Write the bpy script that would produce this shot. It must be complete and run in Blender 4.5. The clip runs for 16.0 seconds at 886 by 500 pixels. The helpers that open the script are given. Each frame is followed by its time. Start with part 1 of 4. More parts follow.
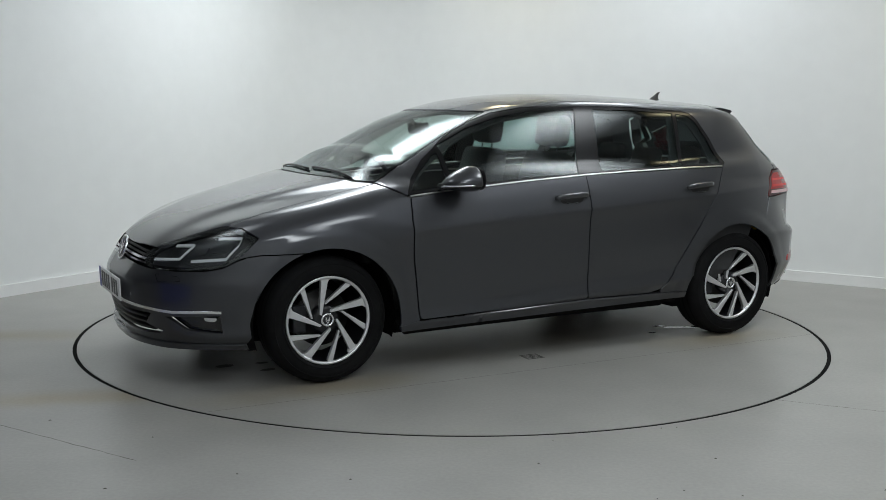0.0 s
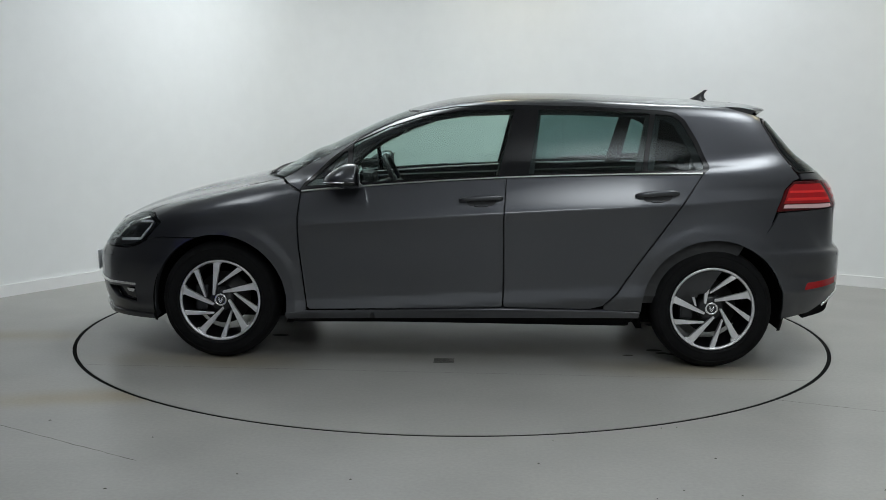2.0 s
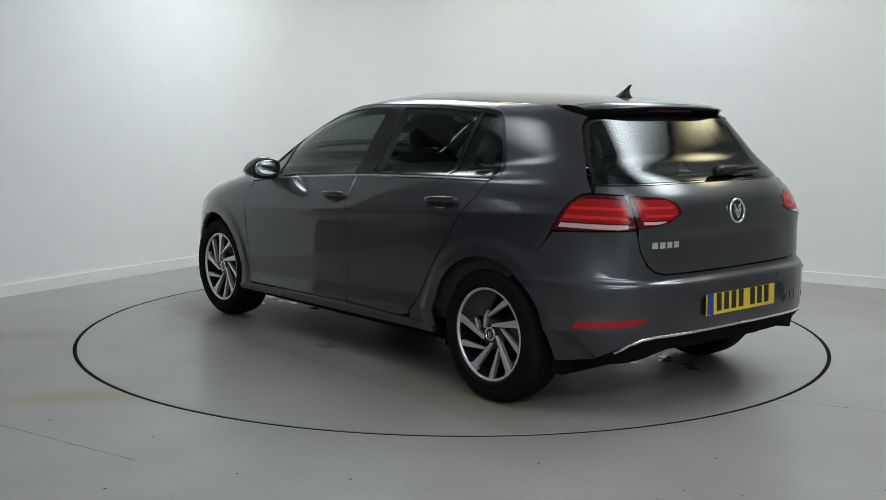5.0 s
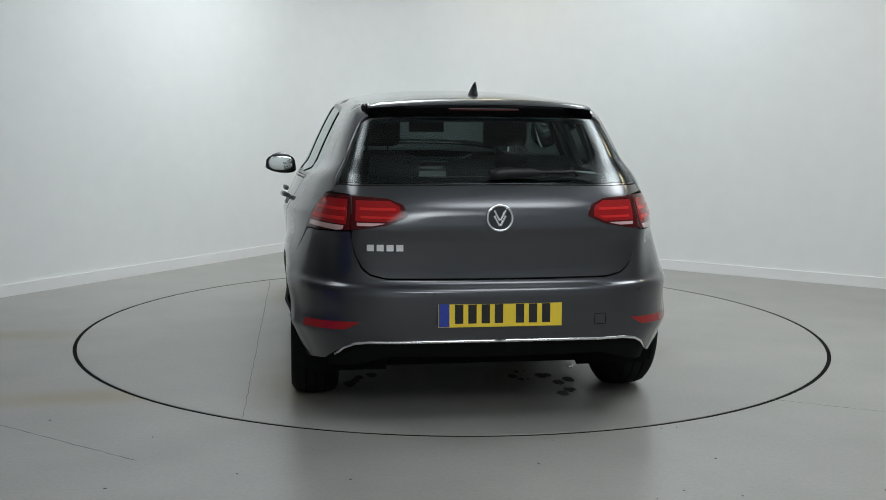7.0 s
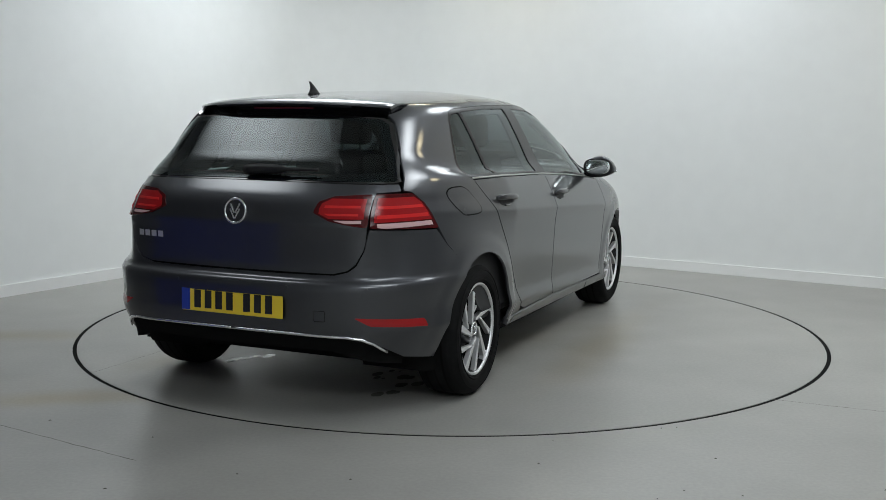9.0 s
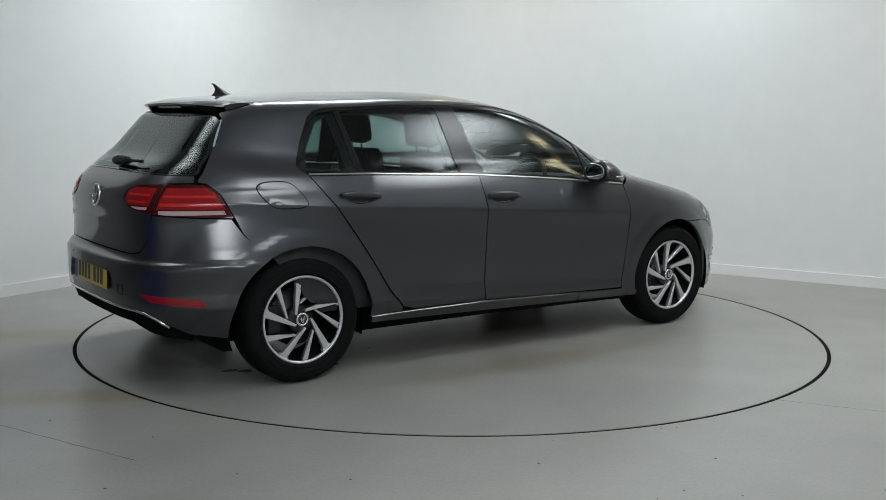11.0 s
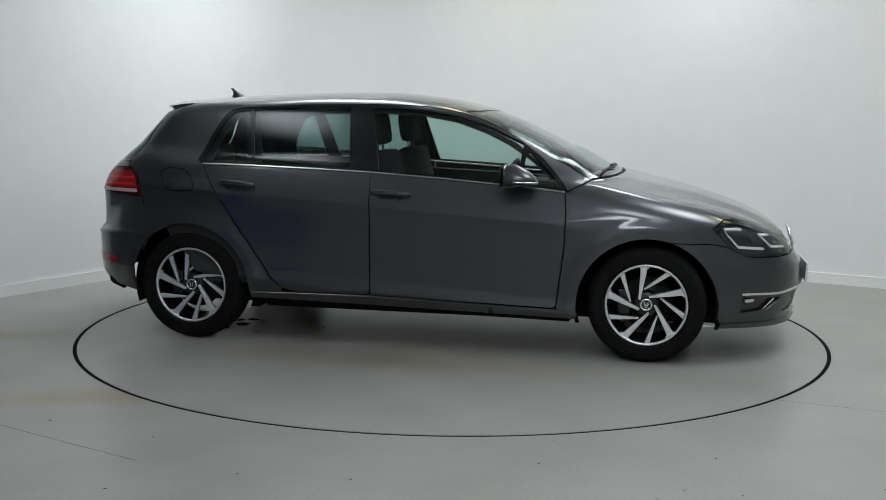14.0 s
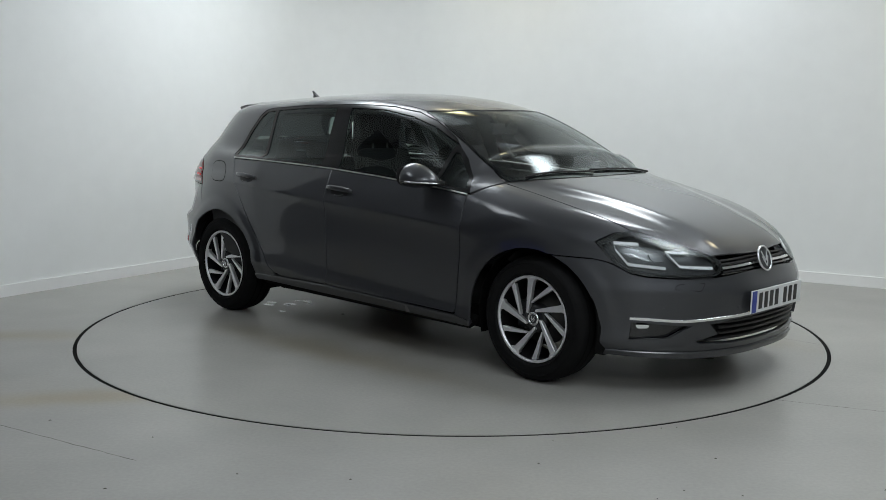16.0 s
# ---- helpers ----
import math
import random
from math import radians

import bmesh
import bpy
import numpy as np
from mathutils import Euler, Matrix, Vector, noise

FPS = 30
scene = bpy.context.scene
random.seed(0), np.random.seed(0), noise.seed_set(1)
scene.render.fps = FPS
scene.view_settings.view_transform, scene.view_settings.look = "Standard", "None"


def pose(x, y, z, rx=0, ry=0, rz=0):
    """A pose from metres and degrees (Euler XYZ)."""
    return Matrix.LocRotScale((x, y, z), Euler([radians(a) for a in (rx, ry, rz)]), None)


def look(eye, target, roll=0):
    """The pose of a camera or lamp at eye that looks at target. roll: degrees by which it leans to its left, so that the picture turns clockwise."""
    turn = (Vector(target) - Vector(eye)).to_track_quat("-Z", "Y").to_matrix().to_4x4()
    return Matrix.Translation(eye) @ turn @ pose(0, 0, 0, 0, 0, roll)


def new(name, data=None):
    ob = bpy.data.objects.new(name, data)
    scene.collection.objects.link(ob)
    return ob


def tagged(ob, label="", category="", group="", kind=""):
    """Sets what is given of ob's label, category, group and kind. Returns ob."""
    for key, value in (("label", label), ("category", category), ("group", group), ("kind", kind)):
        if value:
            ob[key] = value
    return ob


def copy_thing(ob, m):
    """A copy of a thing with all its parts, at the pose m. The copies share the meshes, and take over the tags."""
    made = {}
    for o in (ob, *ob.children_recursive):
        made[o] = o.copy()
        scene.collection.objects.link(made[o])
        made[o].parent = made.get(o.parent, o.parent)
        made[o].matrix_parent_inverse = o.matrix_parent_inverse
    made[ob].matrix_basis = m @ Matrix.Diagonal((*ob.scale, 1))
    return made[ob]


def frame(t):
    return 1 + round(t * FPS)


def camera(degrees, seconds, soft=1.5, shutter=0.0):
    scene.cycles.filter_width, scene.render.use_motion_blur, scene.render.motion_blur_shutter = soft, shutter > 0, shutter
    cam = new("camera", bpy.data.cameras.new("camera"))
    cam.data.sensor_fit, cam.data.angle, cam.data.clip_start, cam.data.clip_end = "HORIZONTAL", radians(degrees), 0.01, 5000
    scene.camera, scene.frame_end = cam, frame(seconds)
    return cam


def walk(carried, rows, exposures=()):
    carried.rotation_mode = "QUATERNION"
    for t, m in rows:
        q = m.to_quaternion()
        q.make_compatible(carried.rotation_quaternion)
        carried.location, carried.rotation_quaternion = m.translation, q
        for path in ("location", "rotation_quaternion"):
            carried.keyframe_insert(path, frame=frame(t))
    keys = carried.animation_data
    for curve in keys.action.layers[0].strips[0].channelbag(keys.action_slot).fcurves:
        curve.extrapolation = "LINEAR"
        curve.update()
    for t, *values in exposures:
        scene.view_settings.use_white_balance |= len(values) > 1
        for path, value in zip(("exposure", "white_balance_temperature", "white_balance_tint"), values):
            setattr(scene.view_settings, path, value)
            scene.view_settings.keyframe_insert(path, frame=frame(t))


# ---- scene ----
# ---- camera: stands still on a tripod, seen from beyond the turntable ----
cam = camera(46.26, 16.0, .85)
EYE, AIM = (0.0, -6.398, 1.338), (-.0543, .016, .477)
walk(cam, [(0.0, look(EYE, AIM, .473)), (16.0, look(EYE, AIM, .473))], exposures=[(0.0, 0.0), (16.0, 0.0)])

# ---- light: soft ceiling panels over the turntable, no daylight ----
world = bpy.data.worlds.new("world")
scene.world = world
world.use_nodes = True
world.node_tree.nodes["Background"].inputs[0].default_value = (.8, .85, .9, 1)
world.node_tree.nodes["Background"].inputs[1].default_value = .02

CEILING = 3.3
TURN = -30.5     # the room's walls stand at this angle to the camera's line
# ceiling light panels: place, side, strength in the middle of the diffuser, colour
COOL, WARM = (.918, .98, 1.02), (1.0, .86, .55)
PANELS = [(-.9, 1.4, 2.2, 13.5, COOL), (1.75, 1.5, 1.3, 12.0, COOL), (2.5, -.9, 2.0, 13.0, COOL), (-2.3, -1.4, 1.5, 6.5, COOL), (1.2, -3.8, 2.4, 8.5, COOL), (.6, -7.0, 3.0, 12.0, COOL), (.3, 2.6, .6, 11.0, WARM), (3.4, .3, .8, 9.0, WARM)]


# ---- materials ----
def material(name, colour, rough=.5, metal=0.0, coat=0.0, coat_rough=.03, spec=.5):
    m = bpy.data.materials.new(name)
    m.use_nodes = True
    b = m.node_tree.nodes["Principled BSDF"]
    b.inputs["Base Color"].default_value = (*colour, 1)
    b.inputs["Roughness"].default_value = rough
    b.inputs["Metallic"].default_value = metal
    b.inputs["Coat Weight"].default_value = coat
    b.inputs["Coat Roughness"].default_value = coat_rough
    b.inputs["Specular IOR Level"].default_value = spec
    return m


def node(m, kind, **values):
    n = m.node_tree.nodes.new(kind)
    for key, value in values.items():
        n.inputs[key.replace("_", " ")].default_value = value
    return n


def join(m, a, out, b, inp):
    m.node_tree.links.new(a.outputs[out], b.inputs[inp])


def mottle(m, layers, bump=0.0, bump_scale=200.0, rough_by=0.0):
    """Vary a material's colour (and gloss) with noise at several sizes; layers of (scale, low factor, high factor, detail)."""
    b = m.node_tree.nodes["Principled BSDF"]
    base = tuple(b.inputs["Base Color"].default_value)
    pos = node(m, "ShaderNodeTexCoord")
    last = None
    for scale, low, high, detail in layers:
        tex = node(m, "ShaderNodeTexNoise", Scale=scale, Detail=detail)
        join(m, pos, "Object", tex, "Vector")
        ramp = node(m, "ShaderNodeMapRange", To_Min=low, To_Max=high)
        ramp.inputs["From Min"].default_value, ramp.inputs["From Max"].default_value = .3, .7
        join(m, tex, "Fac", ramp, "Value")
        mix = m.node_tree.nodes.new("ShaderNodeMix")
        mix.data_type, mix.blend_type = "RGBA", "MULTIPLY"
        mix.inputs["Factor"].default_value = 1
        if last:
            join(m, last, 2, mix, 6)
        else:
            mix.inputs[6].default_value = base
        join(m, ramp, "Result", mix, 7)
        last = mix
    join(m, last, 2, b, "Base Color")
    if rough_by:
        tex = node(m, "ShaderNodeTexNoise", Scale=1.7, Detail=6.0)
        join(m, pos, "Object", tex, "Vector")
        ramp = node(m, "ShaderNodeMapRange", To_Min=b.inputs["Roughness"].default_value - rough_by, To_Max=b.inputs["Roughness"].default_value + rough_by)
        ramp.inputs["From Min"].default_value, ramp.inputs["From Max"].default_value = .3, .7
        join(m, tex, "Fac", ramp, "Value")
        join(m, ramp, "Result", b, "Roughness")
    if bump:
        tex = node(m, "ShaderNodeTexNoise", Scale=bump_scale, Detail=3.0)
        join(m, pos, "Object", tex, "Vector")
        bn = node(m, "ShaderNodeBump", Strength=bump, Distance=.002)
        join(m, tex, "Fac", bn, "Height")
        join(m, bn, "Normal", b, "Normal")
    return m


def emitting(name, colour, strength):
    m = material(name, colour)
    b = m.node_tree.nodes["Principled BSDF"]
    b.inputs["Emission Color"].default_value = (*colour, 1)
    b.inputs["Emission Strength"].default_value = strength
    return m


def diffuser(name, colour, strength):
    """A lamp's diffuser, brightest in its middle."""
    m = emitting(name, colour, strength)
    b = m.node_tree.nodes["Principled BSDF"]
    pos = node(m, "ShaderNodeTexCoord")
    far = node(m, "ShaderNodeVectorMath")
    far.operation = "LENGTH"
    join(m, pos, "Object", far, 0)
    ramp = m.node_tree.nodes.new("ShaderNodeMapRange")
    ramp.interpolation_type = "SMOOTHSTEP"
    for key, value in (("From Min", 0.0), ("From Max", 1.08), ("To Min", strength), ("To Max", strength * .03)):
        ramp.inputs[key].default_value = value
    join(m, far, "Value", ramp, "Value")
    join(m, ramp, "Result", b, "Emission Strength")
    return m


def stain_and_shade(m, spots, colour=(.86, .72, .48)):
    """Old rusty-brown water stains and painted shade on a floor: (x, y, radius along, radius across, turn, strength).
    """
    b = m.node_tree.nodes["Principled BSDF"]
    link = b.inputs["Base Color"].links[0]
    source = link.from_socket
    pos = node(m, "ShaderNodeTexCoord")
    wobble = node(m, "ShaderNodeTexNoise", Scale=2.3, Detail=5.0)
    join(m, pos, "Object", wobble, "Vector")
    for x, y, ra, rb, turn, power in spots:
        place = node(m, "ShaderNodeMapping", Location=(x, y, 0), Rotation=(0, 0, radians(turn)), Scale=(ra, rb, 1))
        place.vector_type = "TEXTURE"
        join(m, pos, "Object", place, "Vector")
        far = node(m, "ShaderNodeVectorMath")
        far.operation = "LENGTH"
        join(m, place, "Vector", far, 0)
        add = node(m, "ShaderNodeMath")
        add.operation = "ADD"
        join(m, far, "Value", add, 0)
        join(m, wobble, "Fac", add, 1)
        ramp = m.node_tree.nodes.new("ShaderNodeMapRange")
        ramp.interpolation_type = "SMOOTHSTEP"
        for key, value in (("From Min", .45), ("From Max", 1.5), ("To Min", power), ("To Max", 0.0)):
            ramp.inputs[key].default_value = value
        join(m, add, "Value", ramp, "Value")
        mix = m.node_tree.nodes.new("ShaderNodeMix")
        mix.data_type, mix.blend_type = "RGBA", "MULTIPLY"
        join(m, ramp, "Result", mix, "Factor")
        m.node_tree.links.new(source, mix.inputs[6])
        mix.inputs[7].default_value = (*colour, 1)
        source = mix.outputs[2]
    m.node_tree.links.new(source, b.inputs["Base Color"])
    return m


def glass(name, tint, rough=0.0):
    m = material(name, tint, rough)
    b = m.node_tree.nodes["Principled BSDF"]
    t = node(m, "ShaderNodeBsdfTransparent")
    t.inputs["Color"].default_value = (*tint, 1)
    gl = node(m, "ShaderNodeBsdfGlossy", Roughness=.02)
    gl.inputs["Color"].default_value = (.95, 1, 1, 1)
    fr = node(m, "ShaderNodeFresnel", IOR=1.46)
    mix = node(m, "ShaderNodeMixShader")
    join(m, fr, "Fac", mix, 0)
    join(m, t, "BSDF", mix, 1)
    join(m, gl, "BSDF", mix, 2)
    join(m, mix, "Shader", m.node_tree.nodes["Material Output"], "Surface")
    m.node_tree.nodes.remove(b)
    return m


PAINT = material("grey_metallic_paint", (.056, .058, .065), .44, .85, 1.0, .025)
PAINT.node_tree.nodes["Principled BSDF"].inputs["Coat IOR"].default_value = 1.5
WALL = mottle(material("white_wall_paint", (.80, .81, .80), .6), [(.5, .97, 1.02, 3.0), (7.0, .985, 1.01, 4.0)], .08, 90.0)
PALE_WALL = mottle(material("grey_painted_wall", (.78, .79, .79), .7), [(.6, .9, 1.05, 3.0)])
DARK_WALL = mottle(material("dark_grey_wall", (.10, .10, .105), .7), [(.6, .85, 1.1, 3.0)])
CEIL = material("ceiling_paint", (.80, .81, .82), .8)
FLOOR = mottle(material("polished_concrete", (.322, .316, .294), .30, 0, 0, .03, .35), [(.35, .86, 1.08, 4.0), (2.6, .93, 1.05, 6.0), (60.0, .93, 1.05, 3.0)], .03, 120.0, .025)
STAINED_FLOOR = stain_and_shade(FLOOR.copy(), [(-2.55, -.42, .75, .22, 4, .75), (-1.75, -1.72, .75, .20, 8, .9), (-2.6, -1.5, .7, .3, 0, .5)])
# the last, widest spot paints the car's shade and reflection onto the disc's stains
DISC_FLOOR = stain_and_shade(FLOOR.copy(), [(1.25, 1.0, .8, .3, 0, .8), (-1.3, 1.0, .8, .3, 0, .8), (0, -1.0, 1.9, .25, 0, .6), (.0, .1, 2.0, .95, 0, 1.0)], (.76, .66, .48))
SKIRT = material("white_gloss_skirting", (.82, .82, .81), .35)
GAP = material("black_gap", (.005, .005, .005), .9, 0, 0, .03, .1)
RUBBER = mottle(material("tyre_rubber", (.006, .006, .0063), .8, 0, 0, .03, .15), [(14.0, .75, 1.3, 4.0)], .15, 260.0)
TRIM = material("black_plastic_trim", (.008, .008, .009), .45, 0, 0, .03, .35)
GLOSS_BLACK = material("gloss_black", (.006, .006, .007), .12, 0, .6)
ALLOY = mottle(material("machined_alloy", (.78, .78, .79), .42, .85), [(30.0, .93, 1.05, 3.0)])
CHROME = material("chrome", (.86, .87, .88), .2, 1.0)
PILLAR = material("black_pillar_film", (.007, .007, .008), .2, 0, 0, .03, .3)
GLASS = glass("tinted_green_glass", (.66, .79, .75))
PRIVACY = glass("dark_privacy_glass", (.31, .43, .42))


# ---- small builders ----
def mesh(name, verts, faces, material_, smooth=False):
    me = bpy.data.meshes.new(name)
    me.from_pydata([tuple(v) for v in verts], [], [tuple(f) for f in faces])
    me.materials.append(material_)
    if smooth:
        me.polygons.foreach_set("use_smooth", [True] * len(me.polygons))
    me.update()
    return me


def part(name, bm, material_, parent, label="", m=None, smooth=False):
    """Links a bmesh or a mesh as one object under a thing or a part."""
    if isinstance(bm, bmesh.types.BMesh):
        me = bpy.data.meshes.new(name)
        bm.normal_update()
        bm.to_mesh(me)
        bm.free()
        me.materials.append(material_)
        if smooth:
            me.polygons.foreach_set("use_smooth", [True] * len(me.polygons))
    else:
        me = bm
    ob = new(name, me)
    ob.parent = parent
    if m is not None:
        ob.matrix_basis = m
    if label:
        ob["label"] = label
    return ob


def box(bm, x0, x1, y0, y1, z0, z1, bevel=0.0, m=None):
    made = bmesh.ops.create_cube(bm, size=1)["verts"]
    bmesh.ops.transform(bm, verts=made, matrix=Matrix.Translation(((x0 + x1) / 2, (y0 + y1) / 2, (z0 + z1) / 2)) @ Matrix.Diagonal((x1 - x0, y1 - y0, z1 - z0, 1)))
    if bevel:
        edges = list({e for v in made for e in v.link_edges})
        made = bmesh.ops.bevel(bm, geom=edges, offset=bevel, segments=2, affect="EDGES", profile=.6)["verts"]
    if m is not None:
        bmesh.ops.transform(bm, verts=list({v for v in made}), matrix=m)
    return bm


# ---- the studio: two walls that meet in a rounded corner, closed behind the camera ----
CORNER, RADIUS, LONG = Vector((-1.064, 4.204, 0)), .85, 11.5
WHITE_LEFT, WHITE_RIGHT = 4.7, 6.2     # how far the white paint runs from the corner
ALONG_LEFT, ALONG_RIGHT = Vector((-.534, -.846, 0)).normalized(), Vector((.858, -.513, 0)).normalized()


def corner_line(inset=0.0):
    """Plan of the two walls, from the end of one to the end of the other, moved inwards by inset."""
    pts = []
    a, b = ALONG_LEFT, ALONG_RIGHT
    mid = CORNER + (a + b) * RADIUS
    for i in range(13):
        w = i / 12 * math.pi / 2
        pts.append(mid - a * math.sin(w) * (RADIUS - inset) - b * math.cos(w) * (RADIUS - inset))
    return [CORNER + a * WHITE_LEFT + b * inset] + pts + [CORNER + b * WHITE_RIGHT + a * inset]


def wall_sheet(name, line, out, z0, z1, material_):
    """A wall with thickness along a plan line; out is the line of its far side."""
    n = len(line)
    verts = [(p.x, p.y, z) for z in (z0, z1) for p in line] + [(p.x, p.y, z) for z in (z0, z1) for p in out]
    faces = []
    for i in range(n - 1):
        faces += [(i, i + 1, n + i + 1, n + i), (2 * n + i + 1, 2 * n + i, 3 * n + i, 3 * n + i + 1), (n + i, n + i + 1, 3 * n + i + 1, 3 * n + i), (i + 1, i, 2 * n + i, 2 * n + i + 1)]
    faces += [(0, n, 3 * n, 2 * n), (n - 1, 2 * n - 1, 4 * n - 1, 3 * n - 1)]
    me = mesh(name, verts, faces, material_, True)
    me.set_sharp_from_angle(angle=radians(35))
    return new(name, me)


def build_room():
    line = corner_line()
    tagged(wall_sheet("wall_back", line, corner_line(-.15), 0, CEILING, WALL), "white painted studio walls meeting in a rounded corner", "wall", kind="structure")
    tagged(wall_sheet("baseboard", corner_line(.016), corner_line(.0005), 0, .085, SKIRT), "low white gloss skirting board along the studio wall", "baseboard", kind="structure")
    far = CORNER + (ALONG_LEFT + ALONG_RIGHT) * LONG
    end_left, end_right = CORNER + ALONG_LEFT * LONG, CORNER + ALONG_RIGHT * LONG
    # unseen added walls: dark on the left, pale elsewhere, to shape the car's reflections
    for name, a, b, out in (("wall_near", end_left, far, ALONG_LEFT), ("wall_side", end_right, far, ALONG_RIGHT), ("wall_left", line[0], end_left, -ALONG_RIGHT), ("wall_right", line[-1], end_right, -ALONG_LEFT)):
        tagged(wall_sheet(name, [a, b], [a + out * .15, b + out * .15], 0, CEILING, DARK_WALL if name == "wall_left" else PALE_WALL), "plain painted wall added to close the studio out of view", "wall", kind="structure")
    bm = bmesh.new()
    box(bm, -16, 16, -16, 12, CEILING, CEILING + .12)
    tagged(part("ceiling", bm, CEIL, None), "pale grey studio ceiling", "ceiling", kind="structure")


RING = 2.231


def build_floor():
    """Concrete floor with a round opening for the turntable, whose disc turns in it."""
    n, verts, faces = 192, [], []
    for r, z in ((RING + .011, -.05), (RING + .011, -.0015), (RING + .0125, 0), (RING + 1.2, 0), (18, 0)):
        for i in range(n):
            a = i / n * math.tau
            verts.append((r * math.cos(a), r * math.sin(a), z))
    for k in range(4):
        for i in range(n):
            j = (i + 1) % n
            faces.append((k * n + i, (k + 1) * n + i, (k + 1) * n + j, k * n + j))
    tagged(new("floor", mesh("floor", verts, faces, STAINED_FLOOR)), "smooth grey polished concrete studio floor", "floor", kind="structure")
    verts, faces = [(0, 0, 0)], []
    for r, z in ((RING * .5, 0), (RING - .0125, 0), (RING - .011, -.0015), (RING - .011, -.04)):
        for i in range(n):
            a = i / n * math.tau
            verts.append((r * math.cos(a), r * math.sin(a), z))
    faces += [(0, 1 + i, 1 + (i + 1) % n) for i in range(n)]
    for k in range(3):
        for i in range(n):
            j = (i + 1) % n
            faces.append((1 + k * n + i, 1 + (k + 1) * n + i, 1 + (k + 1) * n + j, 1 + k * n + j))
    disc = tagged(new("turntable", None), "round grey concrete turntable flush with the floor", "turntable")
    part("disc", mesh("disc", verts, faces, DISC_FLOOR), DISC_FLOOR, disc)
    verts = [((RING + dr) * math.cos(i / n * math.tau), (RING + dr) * math.sin(i / n * math.tau), -.003) for dr in (-.0109, .0109) for i in range(n)]
    faces = [(i, n + i, n + (i + 1) % n, (i + 1) % n) for i in range(n)]
    tagged(new("turntable_pit", mesh("turntable_pit", verts, faces, GAP)), "dark gap round the edge of the turntable", "pit", kind="structure")
    return disc


def build_lights():
    for x, y, side, strength, colour in PANELS:
        thing = tagged(new("ceiling_light"), "square white ceiling light with a glowing diffuser", "ceiling light", "studio ceiling lights")
        thing.matrix_basis = Matrix.Translation((x, y, CEILING)) @ pose(0, 0, 0, 0, 0, TURN)
        h = side / 2
        bm = bmesh.new()
        box(bm, -h - .03, h + .03, -h - .03, h + .03, -.08, -.002, .006)
        part("housing", bm, SKIRT, thing)
        # the diffuser is modelled one unit wide and scaled, so that its glow falls off towards its edge
        part("diffuser", mesh("diffuser", [(-1, -1, 0), (-1, 1, 0), (1, 1, 0), (1, -1, 0)], [(0, 1, 2, 3)], diffuser("glowing_diffuser", colour, strength)), None, thing, m=Matrix.Translation((0, 0, -.084)) @ Matrix.Diagonal((h, h, 1, 1)))


def build_crate():
    """A low blue lidded crate at the side of the studio, which the car's paint mirrors."""
    crate = tagged(new("storage_crate"), "blue plastic lidded storage crate on the floor", "crate")
    crate.matrix_basis = pose(-2.95, -2.85, 0, 0, 0, -45)
    bm = bmesh.new()
    box(bm, -.62, .62, -.3, .3, 0, .55, .03)
    for v in bm.verts:
        v.co.x, v.co.y = v.co.x * (.93 + .13 * v.co.z), v.co.y * (.9 + .18 * v.co.z)
    part("body", bm, BLUE_PLASTIC, crate)
    bm = bmesh.new()
    box(bm, -.65, .65, -.33, .33, .552, .60, .015)
    part("lid", bm, BLUE_PLASTIC, crate)
    for sx in (-1, 1):
        bm = bmesh.new()
        box(bm, -.02, .02, -.12, .12, .43, .47, .01, Matrix.Translation((sx * .645, 0, 0)))
        part("handle", bm, BLUE_PLASTIC, crate)


def floor_mark(name, points, wide, material_, parent, z=.0006, label=""):
    """A hairline joint or scratch lying on the floor, along a slightly wandering line."""
    rnd = random.Random(5)
    pts = []
    for (x0, y0), (x1, y1) in zip(points, points[1:]):
        k = max(2, int(math.hypot(x1 - x0, y1 - y0) / .05))
        pts += [(x0 + (x1 - x0) * i / k + rnd.uniform(-.003, .003), y0 + (y1 - y0) * i / k + rnd.uniform(-.003, .003)) for i in range(k + 1)]
    d = Vector((pts[-1][0] - pts[0][0], pts[-1][1] - pts[0][1])).normalized()
    verts, faces = [], []
    for x, y in pts:
        w = wide * rnd.uniform(.5, 1.2) / 2
        verts += [(x - d.y * w, y + d.x * w, z), (x + d.y * w, y - d.x * w, z)]
    faces = [(2 * i, 2 * i + 1, 2 * i + 3, 2 * i + 2) for i in range(len(pts) - 1)]
    return part(name, mesh(name, verts, faces, material_), material_, parent, label)


